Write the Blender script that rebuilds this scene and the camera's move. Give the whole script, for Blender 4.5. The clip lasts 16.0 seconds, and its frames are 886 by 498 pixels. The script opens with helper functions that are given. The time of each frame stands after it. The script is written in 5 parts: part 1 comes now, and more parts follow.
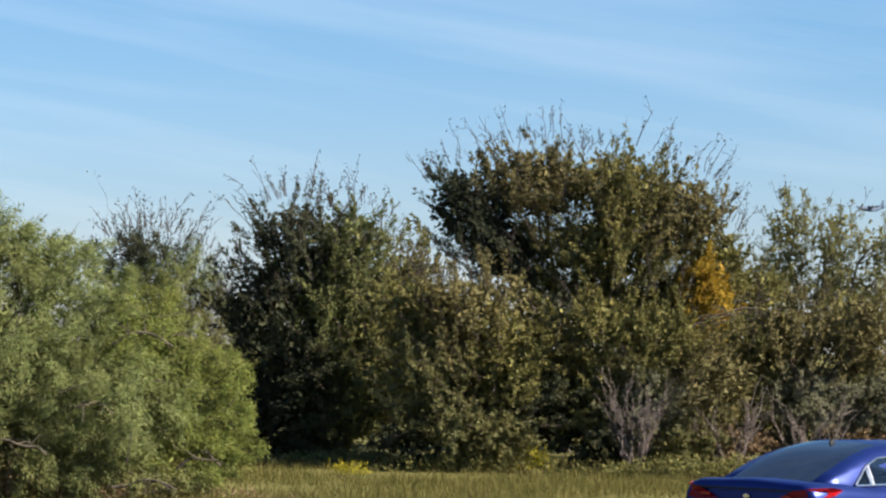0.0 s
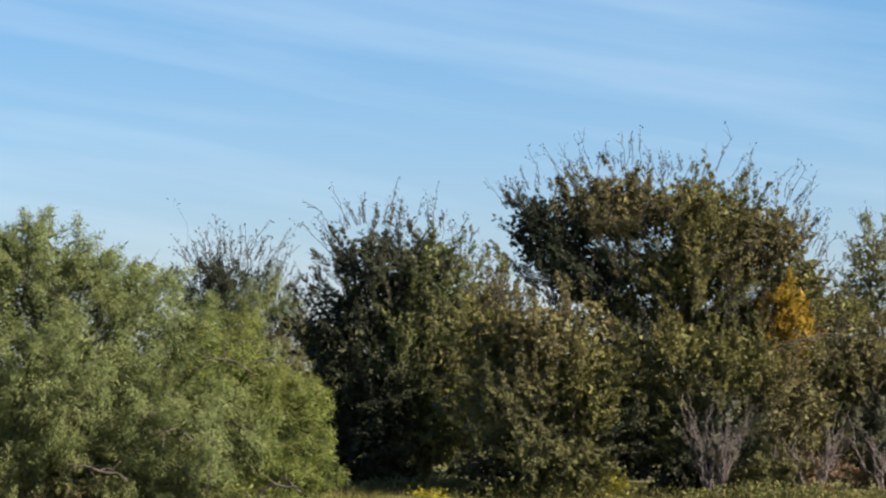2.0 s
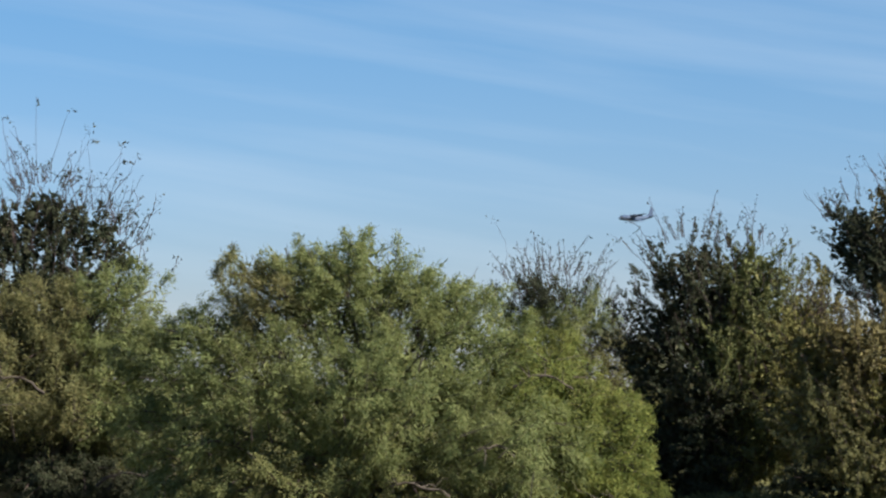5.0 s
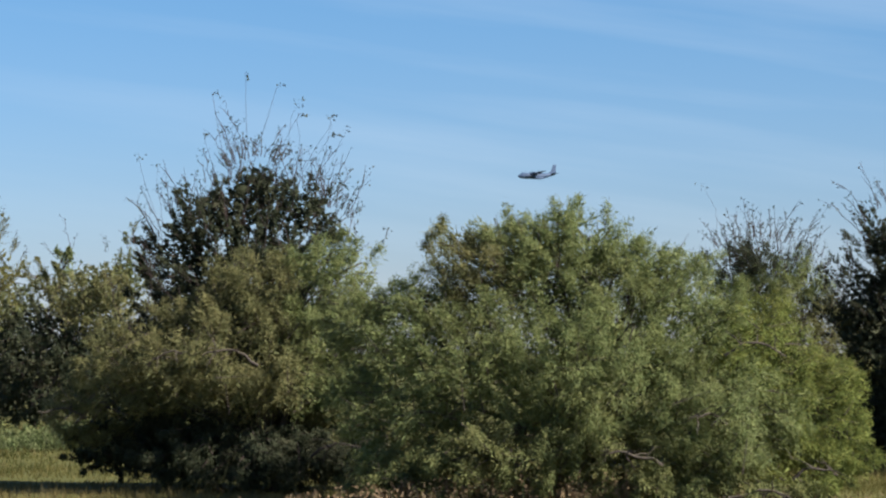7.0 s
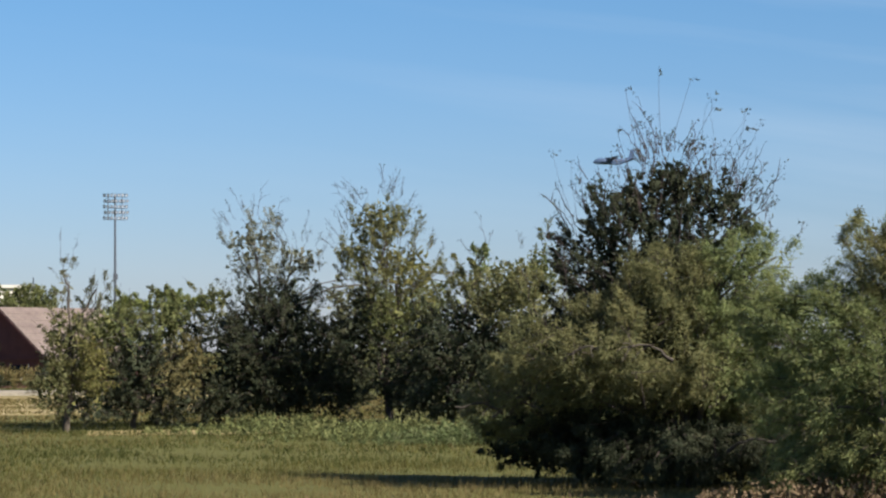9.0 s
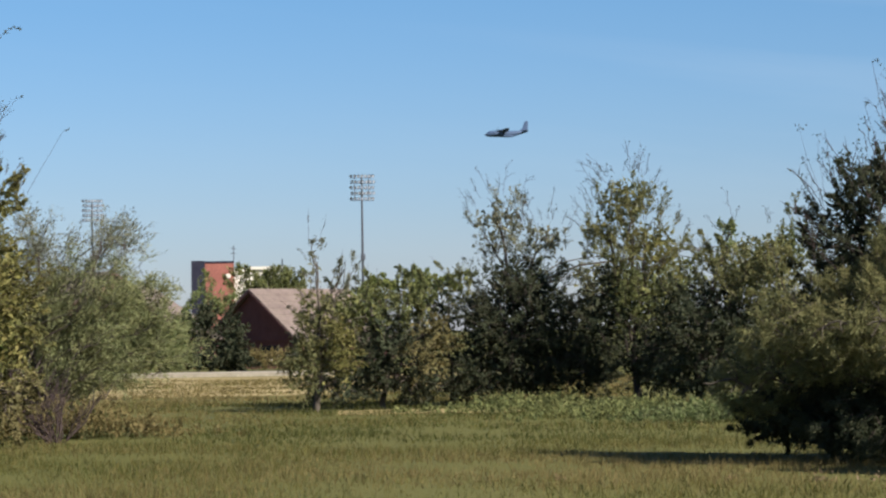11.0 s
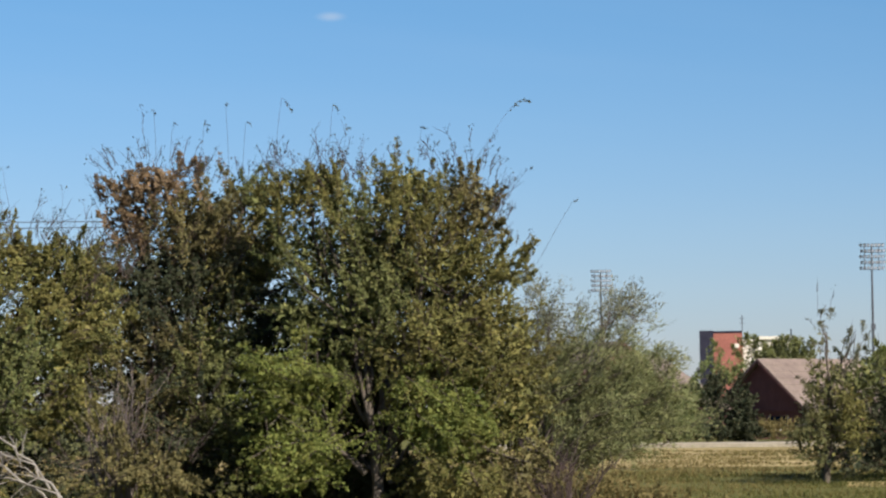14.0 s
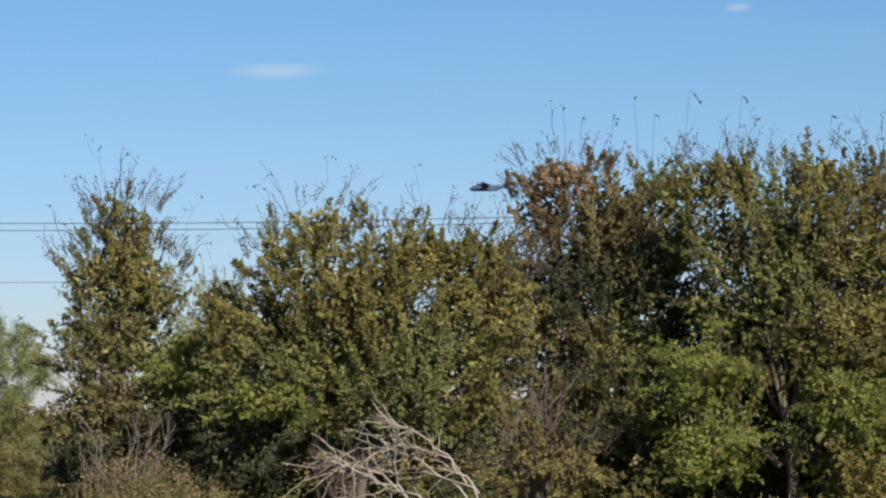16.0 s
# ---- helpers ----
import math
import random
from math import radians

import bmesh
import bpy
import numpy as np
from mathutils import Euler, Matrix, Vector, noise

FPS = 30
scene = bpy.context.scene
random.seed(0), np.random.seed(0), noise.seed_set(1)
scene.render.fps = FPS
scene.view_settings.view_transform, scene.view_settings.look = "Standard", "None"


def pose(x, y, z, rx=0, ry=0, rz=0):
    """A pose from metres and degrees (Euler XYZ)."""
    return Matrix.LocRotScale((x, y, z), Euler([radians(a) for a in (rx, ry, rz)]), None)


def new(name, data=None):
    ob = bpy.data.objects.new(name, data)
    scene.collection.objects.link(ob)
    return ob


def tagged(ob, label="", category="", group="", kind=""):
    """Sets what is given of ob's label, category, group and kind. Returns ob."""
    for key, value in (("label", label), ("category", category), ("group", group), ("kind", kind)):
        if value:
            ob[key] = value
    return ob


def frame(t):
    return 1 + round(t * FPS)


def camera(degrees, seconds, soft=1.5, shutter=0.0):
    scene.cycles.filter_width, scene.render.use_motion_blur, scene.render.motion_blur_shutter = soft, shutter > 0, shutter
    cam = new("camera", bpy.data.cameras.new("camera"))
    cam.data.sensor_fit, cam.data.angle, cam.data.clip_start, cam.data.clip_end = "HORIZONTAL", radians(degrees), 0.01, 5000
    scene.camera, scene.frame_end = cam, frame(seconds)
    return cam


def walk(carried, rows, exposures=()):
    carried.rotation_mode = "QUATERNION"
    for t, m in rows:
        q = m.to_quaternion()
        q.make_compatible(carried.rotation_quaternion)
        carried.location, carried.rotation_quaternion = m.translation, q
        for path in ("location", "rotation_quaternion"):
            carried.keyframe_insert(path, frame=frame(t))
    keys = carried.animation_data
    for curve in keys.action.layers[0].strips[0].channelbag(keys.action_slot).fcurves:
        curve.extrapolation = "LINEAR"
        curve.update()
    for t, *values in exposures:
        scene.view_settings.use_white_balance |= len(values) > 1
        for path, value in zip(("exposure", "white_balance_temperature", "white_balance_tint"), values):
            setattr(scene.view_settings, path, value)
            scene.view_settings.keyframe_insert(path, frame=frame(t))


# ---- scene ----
EYE = 2.5
cam = camera(18.0, 16.0, soft=2.35)
# seconds, bearing (degrees to the left), pitch, roll of a camera that pans on the spot
CAM = [
    (0, -0.000, 1.998, -0.963),
    (0.5, 0.121, 2.187, -0.929),
    (1, 0.264, 2.482, -0.960),
    (1.5, 0.750, 2.532, -0.932),
    (2, 1.634, 2.515, -0.906),
    (2.5, 2.695, 2.603, -0.864),
    (3, 3.646, 2.717, -0.749),
    (3.5, 4.621, 2.893, -0.848),
    (4, 5.983, 2.940, -0.864),
    (4.2, 6.651, 2.954, -0.791),
    (6.3, 10.022, 2.333, 0.044),
    (6.5, 10.660, 2.314, 0.082),
    (7, 12.452, 2.124, 0.172),
    (7.5, 14.525, 2.104, 0.298),
    (8, 16.721, 2.053, 0.201),
    (8.5, 19.073, 2.089, 0.347),
    (8.7, 19.899, 2.094, 0.330),
    (10.8, 25.304, 1.640, 0.858),
    (11, 25.974, 1.659, 0.919),
    (11.5, 28.002, 1.752, 0.714),
    (12, 30.259, 2.038, 0.531),
    (12.5, 31.238, 2.549, 0.571),
    (13, 33.514, 3.116, 0.647),
    (13.5, 35.615, 3.221, 0.586),
    (14, 36.342, 3.231, 0.654),
    (14.5, 38.311, 3.295, 0.774),
    (15, 40.950, 3.334, 0.840),
    (15.5, 43.047, 3.256, 0.901),
    (16, 44.755, 3.219, 1.064),
]
walk(cam, [(t, pose(0, 0, EYE, 90 + pitch, 0, yaw) @ pose(0, 0, 0, 0, 0, -roll)) for t, yaw, pitch, roll in CAM],
     exposures=[(0, 1.17, 6850, 9), (1.5, 1.12, 6800, 9), (2.5, 1.08, 6750, 9), (3.5, 0.93, 6650, 9.5), (7, 0.82, 6300, 10), (8.5, 0.74, 6300, 10), (11, 0.68, 6350, 10),
                (13.5, 0.64, 6450, 10), (14.5, 0.67, 6600, 10), (16, 0.69, 6800, 10)])

# ---- world, sun, exposure ----
SUN_BEARING, SUN_HEIGHT = -103.0, 37.0
world = bpy.data.worlds.new("sky")
world.use_nodes = True
scene.world = world


def sky_nodes():
    nt = world.node_tree
    n, l = nt.nodes, nt.links
    bg = n["Background"]
    sky = n.new("ShaderNodeTexSky")
    sky.sky_type, sky.sun_disc = "NISHITA", False
    sky.sun_elevation, sky.sun_rotation = radians(SUN_HEIGHT), radians(-SUN_BEARING)
    sky.altitude, sky.air_density, sky.dust_density, sky.ozone_density = 200, 1.0, 0.35, 2.2
    # thin cirrus streaks, drawn out along the wind
    co = n.new("ShaderNodeTexCoord")
    turn, mp = n.new("ShaderNodeMapping"), n.new("ShaderNodeMapping")
    turn.inputs["Rotation"].default_value = (0, radians(-8), 0)
    mp.inputs["Scale"].default_value = (2.4, 2.4, 34)
    ns = n.new("ShaderNodeTexNoise")
    ns.inputs["Scale"].default_value, ns.inputs["Detail"].default_value, ns.inputs["Roughness"].default_value = 1.5, 6, 0.5
    rp = n.new("ShaderNodeValToRGB")
    rp.color_ramp.elements[0].position, rp.color_ramp.elements[1].position = 0.47, 0.75
    rp.color_ramp.elements[0].color, rp.color_ramp.elements[1].color = (0, 0, 0, 1), (0.21, 0.21, 0.21, 1)
    mix = n.new("ShaderNodeMixRGB")
    mix.inputs[2].default_value = (7.6, 8.6, 9.6, 1)
    l.new(co.outputs["Generated"], turn.inputs["Vector"])
    l.new(turn.outputs["Vector"], mp.inputs["Vector"])
    l.new(mp.outputs["Vector"], ns.inputs["Vector"])
    l.new(ns.outputs["Fac"], rp.inputs["Fac"])
    # the cirrus thins out towards the west, on the left
    side = n.new("ShaderNodeSeparateXYZ")
    l.new(co.outputs["Generated"], side.inputs[0])
    thin = n.new("ShaderNodeMapRange")
    thin.inputs[1].default_value, thin.inputs[2].default_value, thin.inputs[3].default_value, thin.inputs[4].default_value = -0.46, -0.2, 0.12, 1.0
    l.new(side.outputs["X"], thin.inputs[0])
    veil = n.new("ShaderNodeMath")
    veil.operation = "MULTIPLY"
    l.new(rp.outputs["Color"], veil.inputs[0])
    l.new(thin.outputs[0], veil.inputs[1])
    l.new(veil.outputs[0], mix.inputs["Fac"])
    # clear dry air: bluer overhead, paler at the horizon
    sep = n.new("ShaderNodeSeparateXYZ")
    l.new(co.outputs["Generated"], sep.inputs[0])
    tone = n.new("ShaderNodeValToRGB")
    e = tone.color_ramp.elements
    e.new(0.5)
    for el, (p, c) in zip(e, ((0.0, (0.79, 0.855, 1.21)), (0.17, (0.55, 0.91, 1.2)), (0.6, (0.8, 0.95, 1.2)))):
        el.position, el.color = p, (*c, 1)
    l.new(sep.outputs["Z"], tone.inputs["Fac"])
    tint = n.new("ShaderNodeMixRGB")
    tint.blend_type = "MULTIPLY"
    tint.inputs[0].default_value = 1.0
    l.new(sky.outputs["Color"], tint.inputs[1])
    l.new(tone.outputs["Color"], tint.inputs[2])
    l.new(tint.outputs["Color"], mix.inputs[1])
    last = mix.outputs["Color"]
    # two small far lens-shaped clouds: bearing, height, half width, half height in degrees
    for b, h, w, k in ((38.6, 8.0, 0.3, 0.1), (48.1, 6.92, 1.0, 0.17)):
        off, flat, size, spotr, blend = (n.new("ShaderNodeVectorMath"), n.new("ShaderNodeMapping"), n.new("ShaderNodeVectorMath"), n.new("ShaderNodeMapRange"), n.new("ShaderNodeMixRGB"))
        off.operation, size.operation, spotr.interpolation_type = "SUBTRACT", "LENGTH", "SMOOTHSTEP"
        off.inputs[1].default_value = (-math.sin(radians(b)) * math.cos(radians(h)), math.cos(radians(b)) * math.cos(radians(h)), math.sin(radians(h)))
        flat.inputs["Scale"].default_value = (1 / radians(w), 1 / radians(w), 1 / radians(k))
        spotr.inputs[1].default_value, spotr.inputs[2].default_value, spotr.inputs[3].default_value, spotr.inputs[4].default_value = 0.1, 1.3, 0.3, 0.0
        blend.inputs[2].default_value = (8.0, 8.3, 8.8, 1)
        l.new(co.outputs["Generated"], off.inputs[0])
        l.new(off.outputs[0], flat.inputs["Vector"])
        l.new(flat.outputs[0], size.inputs[0])
        l.new(size.outputs["Value"], spotr.inputs[0])
        l.new(spotr.outputs[0], blend.inputs["Fac"])
        l.new(last, blend.inputs[1])
        last = blend.outputs["Color"]
    l.new(last, bg.inputs["Color"])
    bg.inputs["Strength"].default_value = 0.057


sky_nodes()
sun = new("sun", bpy.data.lights.new("sun", "SUN"))
sun.data.energy, sun.data.angle, sun.data.color = 6.4, radians(0.53), (1.0, 0.93, 0.82)
sun.matrix_world = pose(0, 0, 60, 90 - SUN_HEIGHT, 0, SUN_BEARING + 180)

# ---- materials ----
def material(name, rough=0.7, metal=0.0, spec=0.3):
    m = bpy.data.materials.new(name)
    m.use_nodes = True
    b = m.node_tree.nodes["Principled BSDF"]
    b.inputs["Roughness"].default_value, b.inputs["Metallic"].default_value = rough, metal
    b.inputs["Specular IOR Level"].default_value = spec
    return m, m.node_tree.nodes, m.node_tree.links, b


def noise_node(n, l, scale, detail=5, stretch=(1, 1, 1), kind="Object"):
    co, mp, ns = n.new("ShaderNodeTexCoord"), n.new("ShaderNodeMapping"), n.new("ShaderNodeTexNoise")
    mp.inputs["Scale"].default_value = stretch
    ns.inputs["Scale"].default_value, ns.inputs["Detail"].default_value = scale, detail
    l.new(co.outputs[kind], mp.inputs["Vector"])
    l.new(mp.outputs["Vector"], ns.inputs["Vector"])
    return ns.outputs["Fac"]


def ramp(n, l, fac, stops):
    r = n.new("ShaderNodeValToRGB")
    e = r.color_ramp.elements
    while len(e) < len(stops):
        e.new(0.5)
    for el, (p, c) in zip(e, stops):
        el.position, el.color = p, (*c, 1)
    l.new(fac, r.inputs["Fac"])
    return r.outputs["Color"]


def mixed(n, l, fac, a, b, mode="MIX"):
    x = n.new("ShaderNodeMixRGB")
    x.blend_type = mode
    for sock, v in ((x.inputs[0], fac), (x.inputs[1], a), (x.inputs[2], b)):
        if isinstance(v, (int, float)):
            sock.default_value = v
        elif isinstance(v, tuple):
            sock.default_value = (*v, 1)
        else:
            l.new(v, sock)
    return x.outputs["Color"]


def bumped(n, l, b, height, strength, distance=0.02):
    k = n.new("ShaderNodeBump")
    k.inputs["Strength"].default_value, k.inputs["Distance"].default_value = strength, distance
    l.new(height, k.inputs["Height"])
    l.new(k.outputs["Normal"], b.inputs["Normal"])


def two_tone(name, a, b_col, scale, rough=0.8, bump=0.3, fine=None, metal=0.0, spec=0.3, stretch=(1, 1, 1), dist=0.02):
    """A surface that varies between two colours at two scales, with relief."""
    m, n, l, b = material(name, rough, metal, spec)
    big = noise_node(n, l, scale, 4, stretch)
    small = noise_node(n, l, fine or scale * 9, 6, stretch)
    c = ramp(n, l, big, [(0.35, a), (0.65, b_col)])
    c = mixed(n, l, 0.35, c, ramp(n, l, small, [(0.3, tuple(v * 0.55 for v in a)), (0.7, tuple(min(1, v * 1.35) for v in b_col))]))
    l.new(c, b.inputs["Base Color"])
    if bump:
        bumped(n, l, b, small, bump, dist)
    return m


def leaf_material(name, a, b_col, dry, thin=0.35):
    """Leaves: each its own tone between a and b, some dry, with light passing through."""
    m, n, l, b = material(name, 0.7, 0, 0.12)
    geo = n.new("ShaderNodeNewGeometry")
    c = ramp(n, l, geo.outputs["Random Per Island"], [(0.0, tuple(v * 0.8 + w * 0.1 for v, w in zip(a, b_col))), (0.6, b_col), (0.82, dry), (1.0, tuple(v * 1.35 for v in b_col))])
    patch = noise_node(n, l, 0.9, 3)
    c = mixed(n, l, ramp(n, l, patch, [(0.45, (0, 0, 0)), (0.75, (0.6, 0.6, 0.6))]), c, dry)
    tuft = noise_node(n, l, 3.0, 4)
    c = mixed(n, l, ramp(n, l, tuft, [(0.35, (0.45, 0.45, 0.45)), (0.65, (0, 0, 0))]), c, a)
    l.new(c, b.inputs["Base Color"])
    t, x = n.new("ShaderNodeBsdfTranslucent"), n.new("ShaderNodeMixShader")
    l.new(c, t.inputs["Color"])
    x.inputs[0].default_value = thin
    l.new(b.outputs[0], x.inputs[1])
    l.new(t.outputs[0], x.inputs[2])
    l.new(x.outputs[0], n["Material Output"].inputs["Surface"])
    return m


LEAF = {
    # dark leaves, also used as painted shade in crown hearts, bases and undergrowth
    "dark": leaf_material("leaf_dark_and_shaded_green", (0.021, 0.030, 0.016), (0.052, 0.061, 0.033), (0.071, 0.064, 0.036), 0.2),
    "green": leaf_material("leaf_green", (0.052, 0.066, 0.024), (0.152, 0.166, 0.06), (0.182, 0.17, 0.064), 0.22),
    "olive": leaf_material("leaf_olive", (0.064, 0.068, 0.023), (0.176, 0.168, 0.054), (0.196, 0.158, 0.054), 0.22),
    "bronze": leaf_material("leaf_bronze", (0.075, 0.069, 0.030), (0.165, 0.145, 0.062), (0.165, 0.129, 0.053), 0.2),
    "rust": leaf_material("leaf_rust", (0.1, 0.072, 0.042), (0.225, 0.158, 0.096), (0.23, 0.15, 0.085), 0.24),
    "orange": leaf_material("leaf_orange", (0.172, 0.129, 0.017), (0.310, 0.206, 0.026), (0.327, 0.189, 0.022), 0.33),
    "lime": leaf_material("leaf_lime", (0.1, 0.13, 0.034), (0.208, 0.24, 0.066), (0.232, 0.22, 0.062), 0.44),
    "pale": leaf_material("leaf_pale_green", (0.112, 0.142, 0.052), (0.232, 0.27, 0.11), (0.252, 0.248, 0.098), 0.5),
    "mist": leaf_material("leaf_mist_green", (0.12, 0.142, 0.058), (0.262, 0.275, 0.13), (0.26, 0.242, 0.11), 0.4),
    "grey": leaf_material("leaf_grey_green", (0.1, 0.108, 0.045), (0.214, 0.212, 0.094), (0.214, 0.186, 0.078), 0.44),
    "ash": leaf_material("leaf_ash", (0.115, 0.122, 0.072), (0.22, 0.222, 0.15), (0.205, 0.18, 0.115), 0.36),
    "yellow": leaf_material("flower_yellow", (0.301, 0.258, 0.017), (0.430, 0.361, 0.026), (0.258, 0.241, 0.034)),
    "lawn": leaf_material("green_grass_blade", (0.034, 0.044, 0.011), (0.072, 0.077, 0.020), (0.102, 0.089, 0.030)),
    "grass": leaf_material("grass_blade", (0.057, 0.062, 0.015), (0.120, 0.110, 0.030), (0.158, 0.126, 0.044)),
    "straw": leaf_material("dry_grass_blade", (0.095, 0.076, 0.027), (0.165, 0.130, 0.051), (0.202, 0.155, 0.070)),
    "weed": leaf_material("weed_leaf", (0.07, 0.095, 0.03), (0.13, 0.155, 0.06), (0.17, 0.17, 0.09)),
}
BARK = two_tone("bark", (0.05, 0.04, 0.031), (0.1, 0.08, 0.064), 3, 0.9, 0.8, 40)
TWIG = two_tone("twig_bark", (0.036, 0.024, 0.024), (0.07, 0.048, 0.044), 4, 0.9, 0.3, 50)
DEADWOOD = two_tone("bleached_dead_wood", (0.14, 0.125, 0.11), (0.25, 0.225, 0.2), 3, 0.85, 0.5, 40)
ASPHALT = two_tone("asphalt", (0.04, 0.04, 0.04), (0.07, 0.068, 0.065), 0.6, 0.9, 0.5, 60)
BRICK = two_tone("dark_red_brick", (0.085, 0.036, 0.034), (0.125, 0.055, 0.048), 1.2, 0.85, 0.4, 12)
SHINGLE = two_tone("brown_shingle", (0.115, 0.085, 0.075), (0.17, 0.13, 0.11), 1.0, 0.9, 0.6, 9)
TRIM = two_tone("cream_trim", (0.5, 0.46, 0.4), (0.62, 0.58, 0.5), 2, 0.7, 0.1)
REDWALL = two_tone("red_orange_wall", (0.21, 0.075, 0.058), (0.26, 0.095, 0.073), 0.4, 0.8, 0.1)
DARKWALL = two_tone("dark_slate_wall", (0.018, 0.018, 0.03), (0.03, 0.03, 0.045), 0.5, 0.95, 0.1, spec=0.05)
CONCRETE = two_tone("pale_concrete", (0.23, 0.195, 0.14), (0.32, 0.275, 0.21), 0.5, 0.9, 0.3)
STEEL = two_tone("galvanised_steel", (0.05, 0.055, 0.066), (0.08, 0.086, 0.1), 2, 0.5, 0.1, metal=0.2)
LAMPGLASS = two_tone("lamp_face", (0.36, 0.38, 0.43), (0.48, 0.5, 0.55), 3, 0.25, 0.0, spec=0.6)
# aircraft greys with the blue of distant haze mixed into the paint
AIRGREY = two_tone("aircraft_hazed_grey_paint", (0.038, 0.066, 0.125), (0.052, 0.086, 0.155), 0.25, 0.6, 0.0, 3)
AIRDARK = two_tone("aircraft_hazed_dark_grey", (0.022, 0.04, 0.08), (0.032, 0.055, 0.1), 0.5, 0.5, 0.0)
CARBLUE = two_tone("metallic_blue_paint", (0.003, 0.015, 0.11), (0.005, 0.02, 0.14), 3, 0.36, 0.0, 400, metal=0.55, spec=0.5)
GLASS = two_tone("tinted_car_glass", (0.006, 0.012, 0.026), (0.009, 0.017, 0.034), 1, 0.08, 0.0, spec=0.35)
CHROME = two_tone("chrome", (0.7, 0.7, 0.72), (0.8, 0.8, 0.82), 2, 0.15, 0.0, metal=1.0)
TAILRED = two_tone("red_lamp_glass", (0.35, 0.008, 0.012), (0.5, 0.012, 0.02), 4, 0.12, 0.0, spec=0.7)
LAMPCLEAR = two_tone("clear_lamp_glass", (0.55, 0.5, 0.5), (0.7, 0.66, 0.66), 4, 0.15, 0.0, spec=0.7)
RUBBER = two_tone("tyre_rubber", (0.015, 0.015, 0.015), (0.03, 0.03, 0.03), 5, 0.85, 0.3)
BLACKTRIM = two_tone("black_trim", (0.015, 0.015, 0.017), (0.025, 0.025, 0.028), 5, 0.5, 0.0)
PLATE = two_tone("plate_white", (0.6, 0.62, 0.66), (0.7, 0.72, 0.75), 5, 0.5, 0.0)
CABLE = two_tone("black_cable", (0.03, 0.03, 0.032), (0.05, 0.05, 0.052), 2, 0.6, 0.0)


def ground_material():
    m, n, l, b = material("meadow_ground", 0.95, 0, 0.1)
    big = noise_node(n, l, 0.06, 4)
    mid = noise_node(n, l, 0.5, 6)
    fine = noise_node(n, l, 6, 6)
    c = ramp(n, l, big, [(0.35, (0.066, 0.08, 0.019)), (0.6, (0.13, 0.116, 0.036))])
    c = mixed(n, l, 0.5, c, ramp(n, l, mid, [(0.3, (0.08, 0.09, 0.025)), (0.7, (0.16, 0.13, 0.046))]))
    c = mixed(n, l, 0.4, c, ramp(n, l, fine, [(0.3, (0.05, 0.05, 0.018)), (0.7, (0.15, 0.125, 0.046))]))
    # greener in the west
    co, xyz, west = n.new("ShaderNodeTexCoord"), n.new("ShaderNodeSeparateXYZ"), n.new("ShaderNodeMapRange")
    l.new(co.outputs["Object"], xyz.inputs[0])
    l.new(xyz.outputs["X"], west.inputs[0])
    west.inputs[1].default_value, west.inputs[2].default_value, west.inputs[3].default_value, west.inputs[4].default_value = -22, -2, 0.6, 0.0
    c = mixed(n, l, west.outputs[0], c, (0.076, 0.078, 0.023))
    l.new(c, b.inputs["Base Color"])
    bumped(n, l, b, fine, 0.8, 0.1)
    return m


GROUND = ground_material()
DRYGROUND = two_tone("dry_straw_ground", (0.2, 0.155, 0.07), (0.3, 0.235, 0.115), 0.15, 0.95, 0.6, 3, spec=0.1)

# ---- builders ----
def spot(bearing, dist):
    """The place at a bearing (degrees left of the first view) and distance from the camera's stand."""
    return Vector((-math.sin(radians(bearing)) * dist, math.cos(radians(bearing)) * dist, 0))


def part(name, bm, mat, parent=None, label="", smooth=False):
    me = bpy.data.meshes.new(name)
    bmesh.ops.recalc_face_normals(bm, faces=bm.faces)
    bm.to_mesh(me)
    bm.free()
    for m in mat if isinstance(mat, (list, tuple)) else [mat]:
        me.materials.append(m)
    if smooth:
        me.polygons.foreach_set("use_smooth", [True] * len(me.polygons))
    ob = new(name, me)
    ob.parent = parent
    return tagged(ob, label)


def thing(name, label, category, m, group="", kind=""):
    ob = new(name)
    ob.empty_display_size = 0.2
    ob.matrix_world = m
    return tagged(ob, label, category, group, kind)


def quads(name, verts, faces, mats, parent, label="", index=None, kind="", smooth=False):
    """A mesh from arrays of corners and four-cornered faces."""
    me = bpy.data.meshes.new(name)
    v, q = np.asarray(verts, np.float32), np.asarray(faces, np.int32)
    me.vertices.add(len(v))
    me.vertices.foreach_set("co", v.ravel())
    me.loops.add(q.size)
    me.loops.foreach_set("vertex_index", q.ravel())
    me.polygons.add(len(q))
    me.polygons.foreach_set("loop_start", np.arange(len(q), dtype=np.int32) * q.shape[1])
    for m in mats:
        me.materials.append(m)
    if index is not None:
        me.polygons.foreach_set("material_index", np.asarray(index, np.int32))
    if smooth:
        me.polygons.foreach_set("use_smooth", np.ones(len(q), bool))
    me.update(calc_edges=True)
    ob = new(name, me)
    ob.parent = parent
    return tagged(ob, label, kind=kind)


def unit(a):
    return a / np.maximum(np.linalg.norm(a, axis=-1, keepdims=True), 1e-9)


def leaf_blades(rng, pos, way, length, width, face=None, loose=0.45):
    """Pointed leaves from their stalk ends and directions; face: the side they turn to the light."""
    side = unit(np.cross(way, rng.normal(size=pos.shape) if face is None else face + rng.normal(size=pos.shape) * loose))
    up = np.cross(side, way)
    L, W = length[:, None], width[:, None]
    v = np.stack([pos - side * W * 0.5, pos + side * W * 0.5, pos + way * L - up * L * 0.12], 1)
    return v.reshape(-1, 3)


